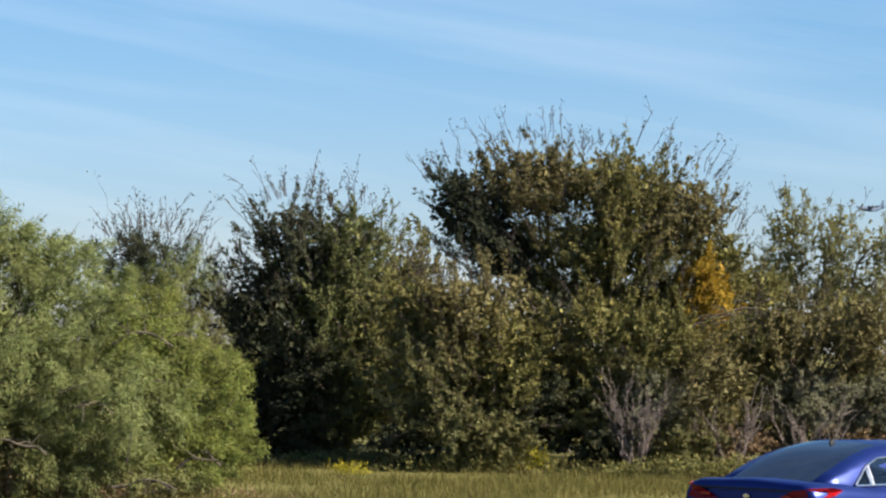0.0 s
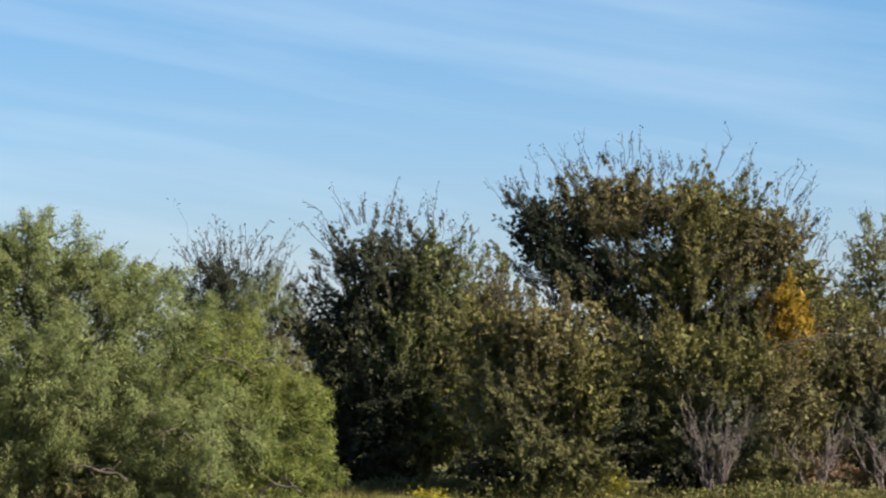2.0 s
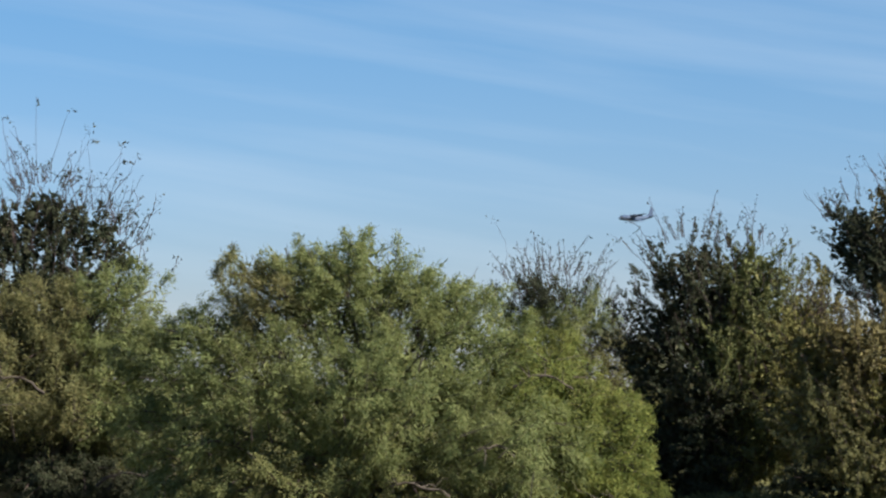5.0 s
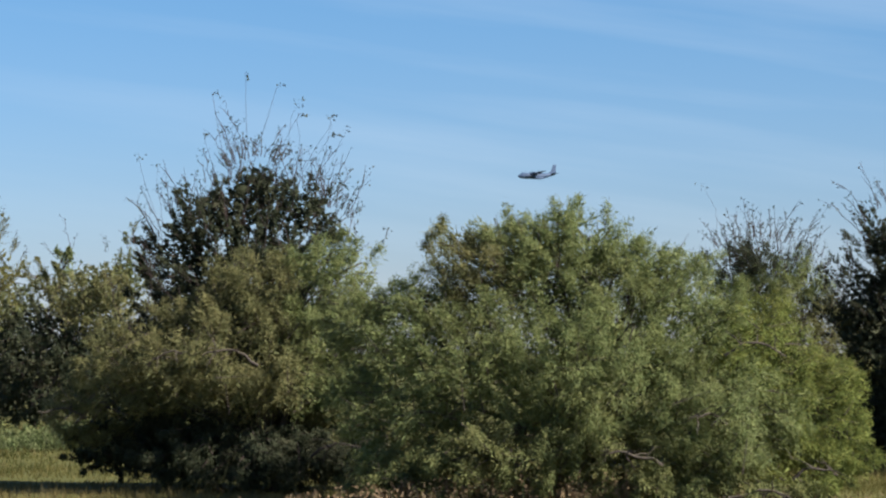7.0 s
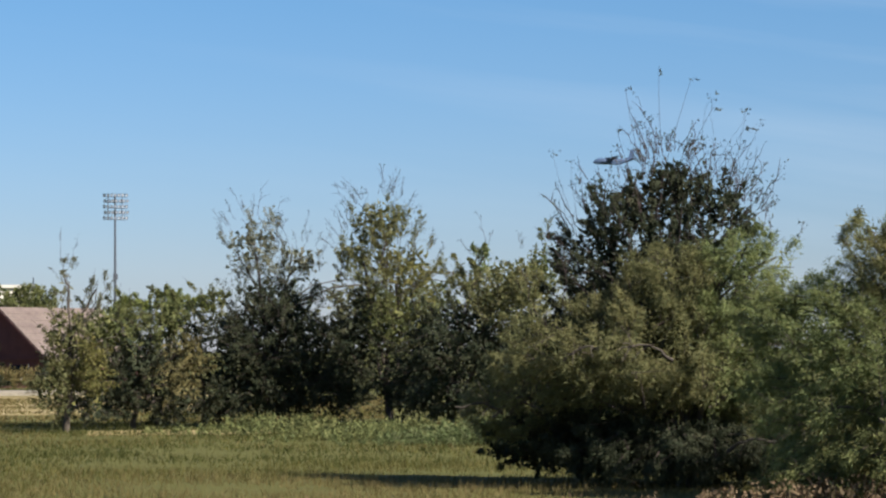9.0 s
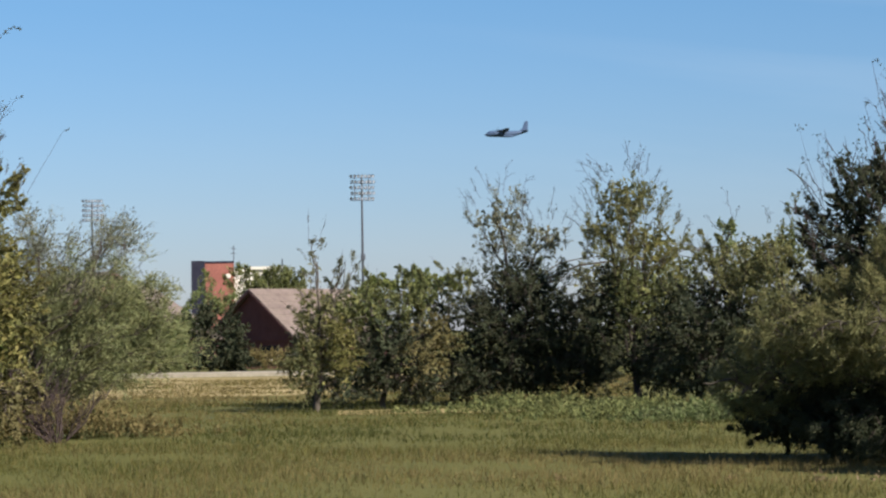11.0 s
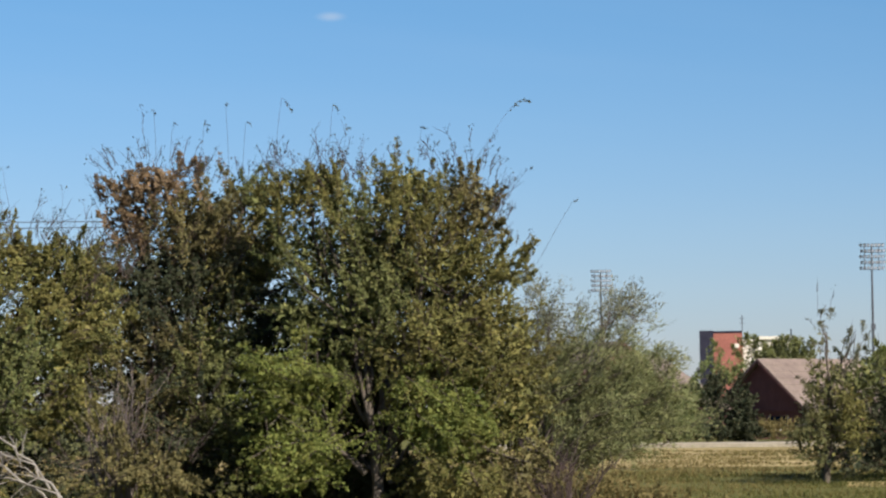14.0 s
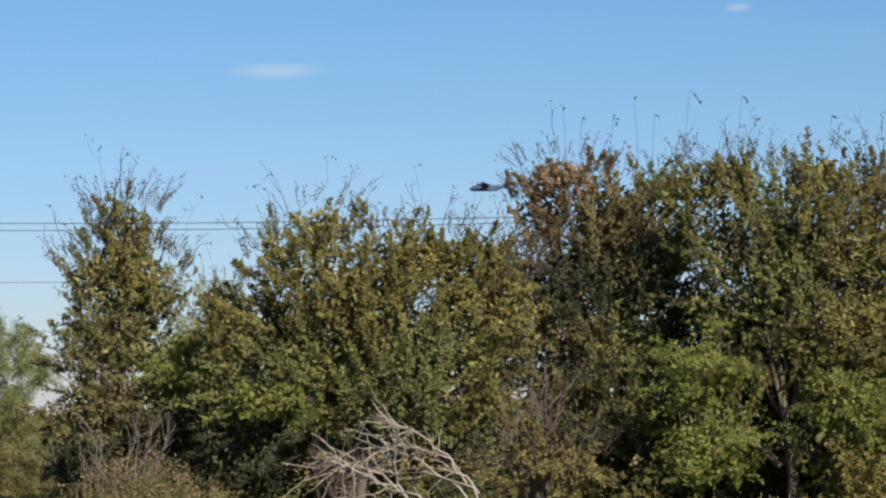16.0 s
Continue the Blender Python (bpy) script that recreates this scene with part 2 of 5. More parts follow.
def tubes(paths, sides=5):
    """Tapered round branches; each path is (points, radii)."""
    V, F, base = [], [], 0
    ang = np.arange(sides) * 2 * np.pi / sides
    for pts, rad in paths:
        pts, rad = np.asarray(pts, float), np.asarray(rad, float)
        t = unit(np.gradient(pts, axis=0))
        ref = np.where(np.abs(t[:, :1]) > 0.9, [[0, 1.0, 0]], [[1.0, 0, 0]])
        a = unit(np.cross(t, ref))
        b = np.cross(t, a)
        ring = pts[:, None] + rad[:, None, None] * (np.cos(ang)[None, :, None] * a[:, None] + np.sin(ang)[None, :, None] * b[:, None])
        V.append(ring.reshape(-1, 3))
        for i in range(len(pts) - 1):
            for k in range(sides):
                F.append((base + i * sides + k, base + i * sides + (k + 1) % sides, base + (i + 1) * sides + (k + 1) % sides, base + (i + 1) * sides + k))
        base += len(pts) * sides
    return np.concatenate(V), np.array(F)


def bough(rng, a, b, r0, r1, n=7, sag=0.15):
    a, b = np.array(a, float), np.array(b, float)
    s = np.linspace(0, 1, n)[:, None]
    length = np.linalg.norm(b - a)
    wob = np.cumsum(rng.normal(size=(n, 3)), 0) * length * 0.035
    wob -= s * wob[-1]
    p = a + (b - a) * s + wob
    p[:, 2] += np.sin(s[:, 0] * np.pi) * length * sag
    return p, r0 + (r1 - r0) * s[:, 0]


STYLES = {  # bough length, half width, boughs a square metre, shoots a bough, leaves a shoot, lift, droop, leaf length, leaf width
    "elm": (0.9, 0.22, 4.3, 17, 11, 0.4, 0.0, 0.056, 0.037),
    "plume": (1.5, 0.23, 5.6, 26, 11, 0.16, 0.0, 0.054, 0.037),
    "fine": (1.3, 0.2, 7.0, 23, 11, 0.4, 0.0, 0.052, 0.031),
    "willow": (0.8, 0.26, 8.6, 15, 14, 0.3, 0.35, 0.085, 0.018),
    "feather": (0.85, 0.24, 6.6, 14, 12, 0.35, 0.0, 0.042, 0.025),
}
CATEGORY = {"shrub": "shrub", "undergrowth_shrub": "shrub"}
tree_count = 0
GROWN = {}


def spines(start, end, r0, r1):
    """Straight three-sided tapering branchlets, all at once."""
    n = len(start)
    t = unit(end - start)
    a = unit(np.cross(t, np.array([0.3, 0.9, 0.1])))
    b = np.cross(t, a)
    ang = np.arange(3) * 2 * np.pi / 3
    ring = np.cos(ang)[None, :, None] * a[:, None] + np.sin(ang)[None, :, None] * b[:, None]
    v = np.concatenate([start[:, None] + ring * r0, end[:, None] + ring * r1], 1).reshape(-1, 3)
    f = np.array([(0, 1, 4, 3), (1, 2, 5, 4), (2, 0, 3, 5)])
    return v, (f[None] + 6 * np.arange(n)[:, None, None]).reshape(-1, 4)


def tree(name, label, bearing, dist, style, twigs, blobs):
    """A tree or shrub at a bearing and distance: trunk, limbs, a crown of leafy boughs that fan outwards, bare twigs on top.
    Clumps: across, deeper, height, half width, half height, leaf colour, density; metres from the foot."""
    global tree_count
    tree_count += 1
    rng = np.random.default_rng(100 + tree_count)
    root = GROWN[label] = thing(name, label, CATEGORY.get(name, "tree"), Matrix.Translation(spot(bearing, dist)) @ pose(0, 0, 0, 0, 0, bearing))
    b_len, b_half, per_m, n_shoot, n_leaf, lift, droop, leaf_l, leaf_w = STYLES[style]
    far = max(1.0, dist / 62)
    b_len, b_half, leaf_l, leaf_w = b_len * far ** 0.4, b_half * far ** 0.5, leaf_l * far ** 0.85, leaf_w * far ** 0.85
    names = sorted({b[5] for b in blobs})
    P, W, L, I, N, B = [], [], [], [], [], []
    S0, S1 = [], []
    limbs, tips = [], []
    top = max(b[2] + b[4] for b in blobs)
    fork = np.array([0, 0, min(1.2, top * 0.2)])
    core = np.array([np.mean([b[0] for b in blobs]), 0.3, top * 0.4])
    waves, shifts = rng.normal(size=(3, 3)) * 2.4 / far ** 0.5, rng.random(3) * 6
    own = np.array([names.index(b[5]) for b in blobs])

    def deep(b):
        return 0.85 * max(b[3], min(b[4], b[3] * 1.3))

    def pick(p, ragged):
        """The leaf colour of the clump that is nearest, with a ragged border."""
        best, k = np.full(len(p), 1e9), np.zeros(len(p), int)
        for b, i in zip(blobs, own):
            e = (((p - np.array(b[:3])) / np.array([b[3], max(b[3], b[4]), b[4]])) ** 2).sum(1) + rng.normal(size=len(p)) * ragged
            k, best = np.where(e < best, i, k), np.minimum(e, best)
        return k

    for blob in blobs:
        cx, cy, cz, rx, rz, mat, dens = blob
        ry = deep(blob)
        c, r = np.array([cx, cy, cz]), np.array([rx, ry, rz])
        area = 4 * math.pi * ((rx * ry) ** 1.6 / 3 + (rx * rz) ** 1.6 / 3 + (ry * rz) ** 1.6 / 3) ** (1 / 1.6)
        n = max(10, int(area * per_m / (far ** 1.3 if far < 2 else far) * dens))
        d = unit(rng.normal(size=(n, 3)))
        d = d[(d[:, 1] < 0.3) | (rng.random(n) < 0.22)]
        lump = 1 + (0.04 if droop else 0.09) * np.sin(d @ rng.normal(size=3) * 4 + rng.random() * 6)
        tip = c + d * (r * (lump * (1.03 + rng.normal(size=len(d)) * 0.09 - rng.exponential(0.06, len(d))))[:, None] + 0.1)
        stay = tip[:, 2] > 0.12
        # the crown swells and sinks between its boughs
        hollow = sum(np.sin(tip @ v + o) for v, o in zip(waves, shifts))
        tip = tip + unit(d / r) * ((0.04 if droop else 0.24) * np.clip(hollow, -2.2, 0.7) * min(1, min(rx, rz)))[:, None]
        stay &= (hollow > (-9 if droop else -1.5)) | (dens < 0.75) | (rng.random(len(d)) < 0.3)
        for o in blobs:  # boughs that would end hidden inside a neighbouring clump
            if o is not blob and o[6] > 0.55:
                e = (tip - np.array(o[:3])) / np.array([o[3], deep(o), o[4]])
                stay &= ((e ** 2).sum(1) > (0.62 if droop else 0.84)) | (rng.random(len(d)) < 0.08)
        tip, d = tip[stay], d[stay]
        n = len(d)
        out = unit(d / r)
        if n:
            axis = unit((out * 0.5 + unit(tip - core) * 0.8) * np.array([1, 0.45, 1]) + np.array([0, -0.1, lift]) + rng.normal(size=(n, 3)) * (0.4 if droop else 0.3))
            spur = (rng.random(n) < 0.13) & (out[:, 2] > -0.1) & (not droop)
            tip = tip + axis * (spur * rng.uniform(0.15, 0.5, n))[:, None]
            size = np.clip(min(rx, rz) / 0.9, 0.6, 1.1) * rng.uniform(0.65, 1.3, n)
            size *= np.where(spur, 1.25, 1.0)
            bl = np.minimum(b_len, 0.25 + 1.1 * min(rx, rz)) * size
            base = tip - axis * bl[:, None]
            base[:, 2] = np.maximum(base[:, 2], 0.05)
            axis = unit(tip - base)
            bare = rng.random(n) < (0.35 if droop == 0 else 0.12)
            S0.append(base), S1.append(tip + axis * (np.where(bare, rng.uniform(0.05, 0.35, n), -0.1) * (out[:, 2] > -0.2))[:, None])
            m = n * n_shoot
            u = rng.random((m, 1)) ** 0.85
            ax, sz = np.repeat(axis, n_shoot, 0), np.repeat(size, n_shoot)
            ring = unit(np.cross(ax, rng.normal(size=(m, 3))))
            open_ = rng.uniform(0.35, 0.95, (m, 1))
            way = unit(ax * np.cos(open_) + ring * np.sin(open_) + np.array([0, 0, 0.12]))
            ln = b_half / 0.62 * sz * (1.02 - u[:, 0]) ** 0.6 * rng.uniform(0.55, 1.15, m)
            org = np.repeat(base, n_shoot, 0) + ax * u * np.repeat(bl, n_shoot)[:, None]
            q = m * n_leaf
            s = rng.random((m, n_leaf, 1)) ** 0.8
            pos = org[:, None] + way[:, None] * ln[:, None, None] * s
            if droop:
                pos[..., 2] -= (s[..., 0] ** 2) * droop * ln[:, None] * 1.4
            pos = pos.reshape(q, 3) + rng.normal(size=(q, 3)) * (0.045 if droop else 0.016) * far
            lw = np.repeat(way, n_leaf, 0) + rng.normal(size=(q, 3)) * 0.5
            if droop:
                lw[:, 2] -= 0.55
            keep = pos[:, 2] > 0.03
            pos, lw = pos[keep], unit(lw[keep])
            P.append(pos), W.append(lw)
            N.append(np.repeat(unit(np.repeat(out + rng.normal(size=(n, 3)) * 0.45, n_shoot, 0) + np.array([0, 0, 0.45]) + ring * 0.45), n_leaf, 0)[keep])
            L.append(leaf_l * rng.uniform(0.65, 1.35, len(pos)))
            B.append(np.full(len(pos), leaf_w / leaf_l))
            I.append(np.where(rng.random(len(pos)) < 0.25, pick(pos, 0.3), np.repeat(pick(tip, 0.25), n_shoot * n_leaf)[keep]))
        # inner leaves that fill the shaded heart of the clump
        h = int({"fine": 1000, "willow": 900, "elm": 520}.get(style, 700) * rx * ry * rz * dens / far ** 1.8) + 6 if dens > 0.55 else 0
        if h:
            p = c + unit(rng.normal(size=(h, 3))) * r * (rng.random((h, 1)) ** 0.4) * 0.76
            p = p[p[:, 2] > 0.2]
            P.append(p), W.append(unit(rng.normal(size=p.shape))), N.append(rng.normal(size=p.shape))
            L.append(np.full(len(p), 0.17 * far ** 0.5) * rng.uniform(0.6, 1.2, len(p)))
            B.append(np.full(len(p), 0.24 if droop else 0.6))
            I.append(pick(p, 0.3))
        start = fork * rng.uniform(0.5, 1.0) + np.array([cx * 0.12, cy * 0.1, max(0, cz - 1.5) * 0.25])
        thick = 0.02 + 0.0065 * top * rng.uniform(0.7, 1.1)
        main = bough(rng, start, c + np.array([0, 0, rz * 0.3]), thick, thick * 0.35)
        limbs.append([main])
        for _ in range(5):
            i = rng.integers(2, 7)
            e = c + unit(rng.normal(size=3) + np.array([0, -0.3, 0.4])) * r * 0.9
            limbs[-1].append(bough(rng, main[0][i], e, main[1][i] * 0.6, 0.008, 6, 0.05))
        tips.append((c, r))
    P, W, L, I, N, B = (np.concatenate(a) for a in (P, W, L, I, N, B))
    width = L * B * rng.uniform(0.8, 1.2, len(L))
    quads("crown", leaf_blades(rng, P, W, L, width, N, 0.4 if droop else 0.45), np.arange(len(P) * 3).reshape(-1, 3), [LEAF[k] for k in names], root, index=I, kind="stuff")
    quads("branchlet_growth", *spines(np.concatenate(S0), np.concatenate(S1), 0.011, 0.0035), [TWIG], root, kind="stuff")
    tr = bough(rng, (0, 0, -0.1), fork + np.array([0, 0, 0.5]), 0.04 + 0.014 * top, 0.03 + 0.01 * top, 5, 0)
    quads("trunk", *tubes([tr], 8), [BARK], root, smooth=True)
    for lim in limbs:
        quads("limb", *tubes(lim, 5), [BARK], root, smooth=True)
    if style == "willow" and len(blobs) > 12:
        bare_limbs(rng, root, tips)
    if twigs:
        bare_twigs(rng, root, tips, twigs, top)
    return root


def bare_limbs(rng, root, tips):
    """Crooked leafless limbs that show at the front of the crown."""
    for _ in range(9):
        c, r = tips[rng.integers(len(tips))]
        if c[2] > 3.2:
            continue
        a = c + np.array([rng.uniform(-0.4, 0.4) * r[0], -r[1] * 1.02, rng.uniform(-0.5, 0.1) * r[2]])
        e = a + np.array([rng.choice([-1, 1]) * rng.uniform(0.6, 1.1), -0.1, rng.uniform(-0.1, 0.25)])
        m = bough(rng, a, e, 0.03, 0.012, 8, 0.16)
        paths = [m]
        for _ in range(5):
            i = rng.integers(2, 7)
            paths.append(bough(rng, m[0][i], m[0][i] + unit(rng.normal(size=3) + np.array([0, -0.2, 0.2])) * rng.uniform(0.2, 0.5), 0.012, 0.005, 5, 0.05))
        quads("bare_limb", *tubes(paths, 5), [BARK], root, smooth=True)


def bare_twigs(rng, root, tips, count, top):
    """Leafless shoots that stand up out of the crown, a few dry leaves at their ends."""
    high = [(c, r) for c, r in tips if c[2] + r[2] > top - 2.2]
    paths, P, W = [], [], []
    for _ in range(int(count * (3.6 if 55 <= count < 100 else 1.6))):
        c, r = high[rng.integers(len(high))]
        a = rng.uniform(-1.25, 1.25)
        d = np.array([math.sin(a), rng.uniform(-0.6, 0.4), math.cos(a)])
        p0 = c + d * r * 0.97
        way = unit(np.array([d[0] * 0.75, d[1] * 0.5, 1.0]) + rng.normal(size=3) * 0.16)
        ln = (0.25 + min(rng.exponential(0.28), 0.75)) * (0.95 if count > 100 else 1.0)
        p = bough(rng, p0, p0 + way * ln, 0.009 if count >= 55 else 0.007, 0.0035, 6, 0.03)
        paths.append(p)
        for _ in range(2):
            i = rng.integers(2, 5)
            w2 = unit(way + rng.normal(size=3) * 0.45)
            paths.append(bough(rng, p[0][i], p[0][i] + w2 * ln * rng.uniform(0.2, 0.45), 0.006, 0.003, 4, 0))
            if rng.random() < 0.5:
                e = paths[-1][0][-1]
                k = rng.integers(1, 4)
                P.append(e + rng.normal(size=(k, 3)) * 0.04), W.append(unit(rng.normal(size=(k, 3))))
        k = rng.integers(3, 10)
        P.append(p[0][rng.integers(1, 6, k)] + rng.normal(size=(k, 3)) * 0.03), W.append(unit(way + rng.normal(size=(k, 3)) * 0.6))
    # long thin shoots with a bunch of leaves at the end
    for _ in range(count // 5 if count >= 60 else 0):
        c, r = high[rng.integers(len(high))]
        a = rng.uniform(-1.1, 1.1)
        p0 = c + np.array([math.sin(a), -0.2, math.cos(a)]) * r * 0.8
        way = unit(np.array([math.sin(a) * 0.5, 0, 1.0]) + rng.normal(size=3) * 0.12)
        p = bough(rng, p0, p0 + way * rng.uniform(0.8, 1.6), 0.004, 0.002, 6, 0.02)
        paths.append(p)
        k = rng.integers(4, 10)
        P.append(p[0][-1] + rng.normal(size=(k, 3)) * np.array([0.07, 0.05, 0.05])), W.append(unit(rng.normal(size=(k, 3)) + np.array([0.6, 0, 0])))
    quads("bare_brushwood", *tubes(paths, 3), [TWIG], root, kind="stuff")
    P, W = np.concatenate(P), np.concatenate(W)
    n = len(P)
    quads("tip_foliage", leaf_blades(rng, P, W, rng.uniform(0.04, 0.075, n), rng.uniform(0.025, 0.045, n)), np.arange(n * 3).reshape(-1, 3), [LEAF["dark"]], root, kind="stuff")


def box(bm, x0, x1, y0, y1, z0, z1, mi=0):
    v = [bm.verts.new(p) for p in ((x0, y0, z0), (x1, y0, z0), (x1, y1, z0), (x0, y1, z0), (x0, y0, z1), (x1, y0, z1), (x1, y1, z1), (x0, y1, z1))]
    for f in ((0, 3, 2, 1), (4, 5, 6, 7), (0, 1, 5, 4), (1, 2, 6, 5), (2, 3, 7, 6), (3, 0, 4, 7)):
        bm.faces.new([v[i] for i in f]).material_index = mi
    return v


def boxed(x0, x1, y0, y1, z0, z1, bevel=0.0):
    bm = bmesh.new()
    box(bm, x0, x1, y0, y1, z0, z1)
    if bevel:
        bmesh.ops.bevel(bm, geom=bm.edges[:], offset=bevel, segments=2, affect="EDGES")
    return bm


def loft(rings, caps=True):
    """A skin over rings that have the same number of points."""
    bm = bmesh.new()
    vs = [[bm.verts.new(p) for p in ring] for ring in rings]
    n = len(vs[0])
    for a, b in zip(vs, vs[1:]):
        for k in range(n):
            bm.faces.new((a[k], a[(k + 1) % n], b[(k + 1) % n], b[k]))
    if caps:
        bm.faces.new(vs[0]), bm.faces.new(vs[-1])
    return bm

# ---- the land ----
def land():
    bm = bmesh.new()
    rings = (0, 15, 30, 45, 60, 80, 105, 140, 200, 320, 600, 1200, 2600, 4800)
    n = 64
    prev = None
    for r in rings:
        cur = [bm.verts.new((0, 0, 0))] if r == 0 else [bm.verts.new((r * math.cos(i * math.tau / n), r * math.sin(i * math.tau / n), 0)) for i in range(n)]
        if prev is not None:
            for i in range(n):
                a, b = cur[i], cur[(i + 1) % n]
                bm.faces.new((prev[0], a, b) if len(prev) == 1 else (prev[i], a, b, prev[(i + 1) % n]))
        prev = cur
    tagged(part("ground", bm, GROUND), "rough meadow of green and dry grass", "meadow", kind="structure")


def grass(name, label, b0, b1, d0, d1, count, mats, h0, h1, clump, wide=0.012):
    """Grass tufts over a stretch of the meadow, thickest where the noise is high."""
    rng = np.random.default_rng(len(name) + count)
    n = count
    b = np.radians(rng.uniform(b0, b1, n))
    d = np.sqrt(rng.uniform(d0 ** 2, d1 ** 2, n))
    p = np.stack([-np.sin(b) * d, np.cos(b) * d, np.zeros(n)], 1)
    wave = np.sin(p[:, 0] * 0.7 + 1.3 * np.sin(p[:, 1] * 0.31)) + np.sin(p[:, 1] * 0.9 + p[:, 0] * 0.23) + rng.normal(size=n) * 0.8
    p, wave = p[wave > -0.9], wave[wave > -0.9]
    kind = 0.5 + 0.28 * np.sin(p[:, 0] * 0.21 + 2 * np.sin(p[:, 1] * 0.08)) + 0.2 * np.sin(p[:, 1] * 0.35 + p[:, 0] * 0.11) + rng.normal(size=len(p)) * 0.22
    q = np.repeat(p, clump, 0) + np.append(rng.normal(size=(len(p) * clump, 2)) * 0.08, np.zeros((len(p) * clump, 1)), 1)
    w = unit(np.array([0, 0, 1.0]) + rng.normal(size=q.shape) * 0.35)
    w[:, 2] = np.abs(w[:, 2])
    L = rng.uniform(h0, h1, len(q)) * np.repeat(0.75 + 0.15 * wave, clump)
    ob = quads(name, leaf_blades(rng, q, w, L, np.full(len(q), wide) * rng.uniform(0.7, 1.5, len(q))), np.arange(len(q) * 3).reshape(-1, 3),
               [LEAF[m] for m in mats], None, label, index=np.repeat(np.clip((kind * len(mats)).astype(int), 0, len(mats) - 1), clump))
    return tagged(ob, category="grass", kind="stuff")


land()
tree("elm_tree", "tall domed elm tree with bronze-olive autumn leaves above the thicket", -2.53, 68, "fine", 58, [
    # the dark clumps put the shade of the left side into leaf colour
    (-2.25, 0, 5.86, 1.44, 1.24, "dark", 1),
    (-0.68, 0, 6.51, 1.65, 1.07, "bronze", 1),
    (1.18, 0, 6.39, 1.72, 1.07, "olive", 1),
    (2.69, 0, 5.66, 1.44, 1.31, "bronze", 1),
    (3.60, 0, 4.44, 0.89, 1.31, "olive", 1),
    (-1.41, 0.3, 4.91, 1.37, 0.9, "dark", 1),
    (1.06, 0, 4.95, 2.06, 1.03, "olive", 1),
    (3.45, -1.3, 3.6, 0.7, 1.35, "orange", 1),
    (4.7, 1.0, 3.7, 1.0, 1.2, "olive", 1),
    (2.45, 0, 3.60, 1.24, 0.96, "olive", 1),
    (-0.16, 0.6, 3.71, 1.25, 0.83, "olive", 1),
    (1.22, 0.4, 3.59, 1.24, 0.83, "olive", 1),])
# shade on the left, base and inside is leaf colour; olive marks the lit side
tree("elm_tree", "round elm tree, its shaded side coloured with dark leaves", 2.56, 60, "fine", 56, [
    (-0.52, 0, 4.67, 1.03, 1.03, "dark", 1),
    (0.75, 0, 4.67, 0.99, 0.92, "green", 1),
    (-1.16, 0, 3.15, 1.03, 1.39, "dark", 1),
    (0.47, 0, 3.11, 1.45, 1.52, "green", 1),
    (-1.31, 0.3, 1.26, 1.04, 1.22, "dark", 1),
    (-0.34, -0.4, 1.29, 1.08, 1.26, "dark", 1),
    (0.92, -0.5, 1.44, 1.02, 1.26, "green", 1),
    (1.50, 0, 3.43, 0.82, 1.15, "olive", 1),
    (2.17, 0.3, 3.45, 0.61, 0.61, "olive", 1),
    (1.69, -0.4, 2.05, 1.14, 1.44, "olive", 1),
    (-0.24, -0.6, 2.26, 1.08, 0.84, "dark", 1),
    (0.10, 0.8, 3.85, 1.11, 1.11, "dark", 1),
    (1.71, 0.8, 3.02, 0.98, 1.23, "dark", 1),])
# dark low clumps in these thicket shrubs put ground shade into leaf colour
tree("shrub", "olive-leaved thicket shrub at the edge of the grass", -0.57, 57, "fine", 14, [
    (-0.13, 0, 3.13, 1.27, 0.98, "bronze", 1),
    (-1.05, 0.4, 3.11, 0.81, 0.93, "olive", 1),
    (0.80, 0.6, 3.50, 0.70, 0.70, "bronze", 1),
    (-0.68, 0, 1.74, 1.32, 1.27, "grey", 1),
    (0.81, 0, 2.22, 1.32, 1.38, "olive", 1),
    (1.63, 0, 1.20, 1.15, 1.15, "dark", 1),
    (0.37, -0.5, 0.79, 1.48, 0.68, "grey", 1),
    (-1.00, -0.3, 0.59, 0.92, 0.57, "dark", 1),])
tree("shrub", "brownish thicket shrub with thin grey stems", -4.37, 57, "fine", 16, [
    (-0.92, 0, 2.89, 0.98, 0.81, "olive", 1),
    (-1.73, 0.4, 2.70, 0.70, 0.81, "olive", 1),
    (0.23, 0, 2.62, 0.98, 0.98, "olive", 1),
    (-0.10, 0, 1.35, 1.27, 0.98, "ash", 1),
    (1.15, 0, 1.72, 0.98, 1.15, "bronze", 1),
    (-1.25, 0, 1.68, 0.92, 0.92, "olive", 1),
    (0.37, -0.3, 0.68, 1.26, 0.52, "grey", 1),
    (-0.77, 0, 0.54, 0.92, 0.52, "dark", 1),
    (1.40, 0, 0.58, 0.92, 0.52, "rust", 1),])
tree("shrub", "rusty olive shrub with many bare twigs", -7.69, 60, "fine", 16, [
    (-0.72, 0, 2.79, 1.09, 0.91, "bronze", 1),
    (0.83, 0, 2.81, 1.21, 1.03, "bronze", 1),
    (-0.10, 0, 1.42, 1.39, 1.03, "ash", 1),
    (1.55, 0, 1.51, 1.09, 1.09, "ash", 1),
    (-1.42, 0, 1.33, 0.73, 0.97, "olive", 1),
    (-1.43, 0, 2.54, 0.73, 0.97, "olive", 1),
    (-0.80, -0.3, 0.51, 0.84, 0.48, "rust", 1),
    (0.85, -0.3, 0.55, 1.09, 0.48, "rust", 1),])
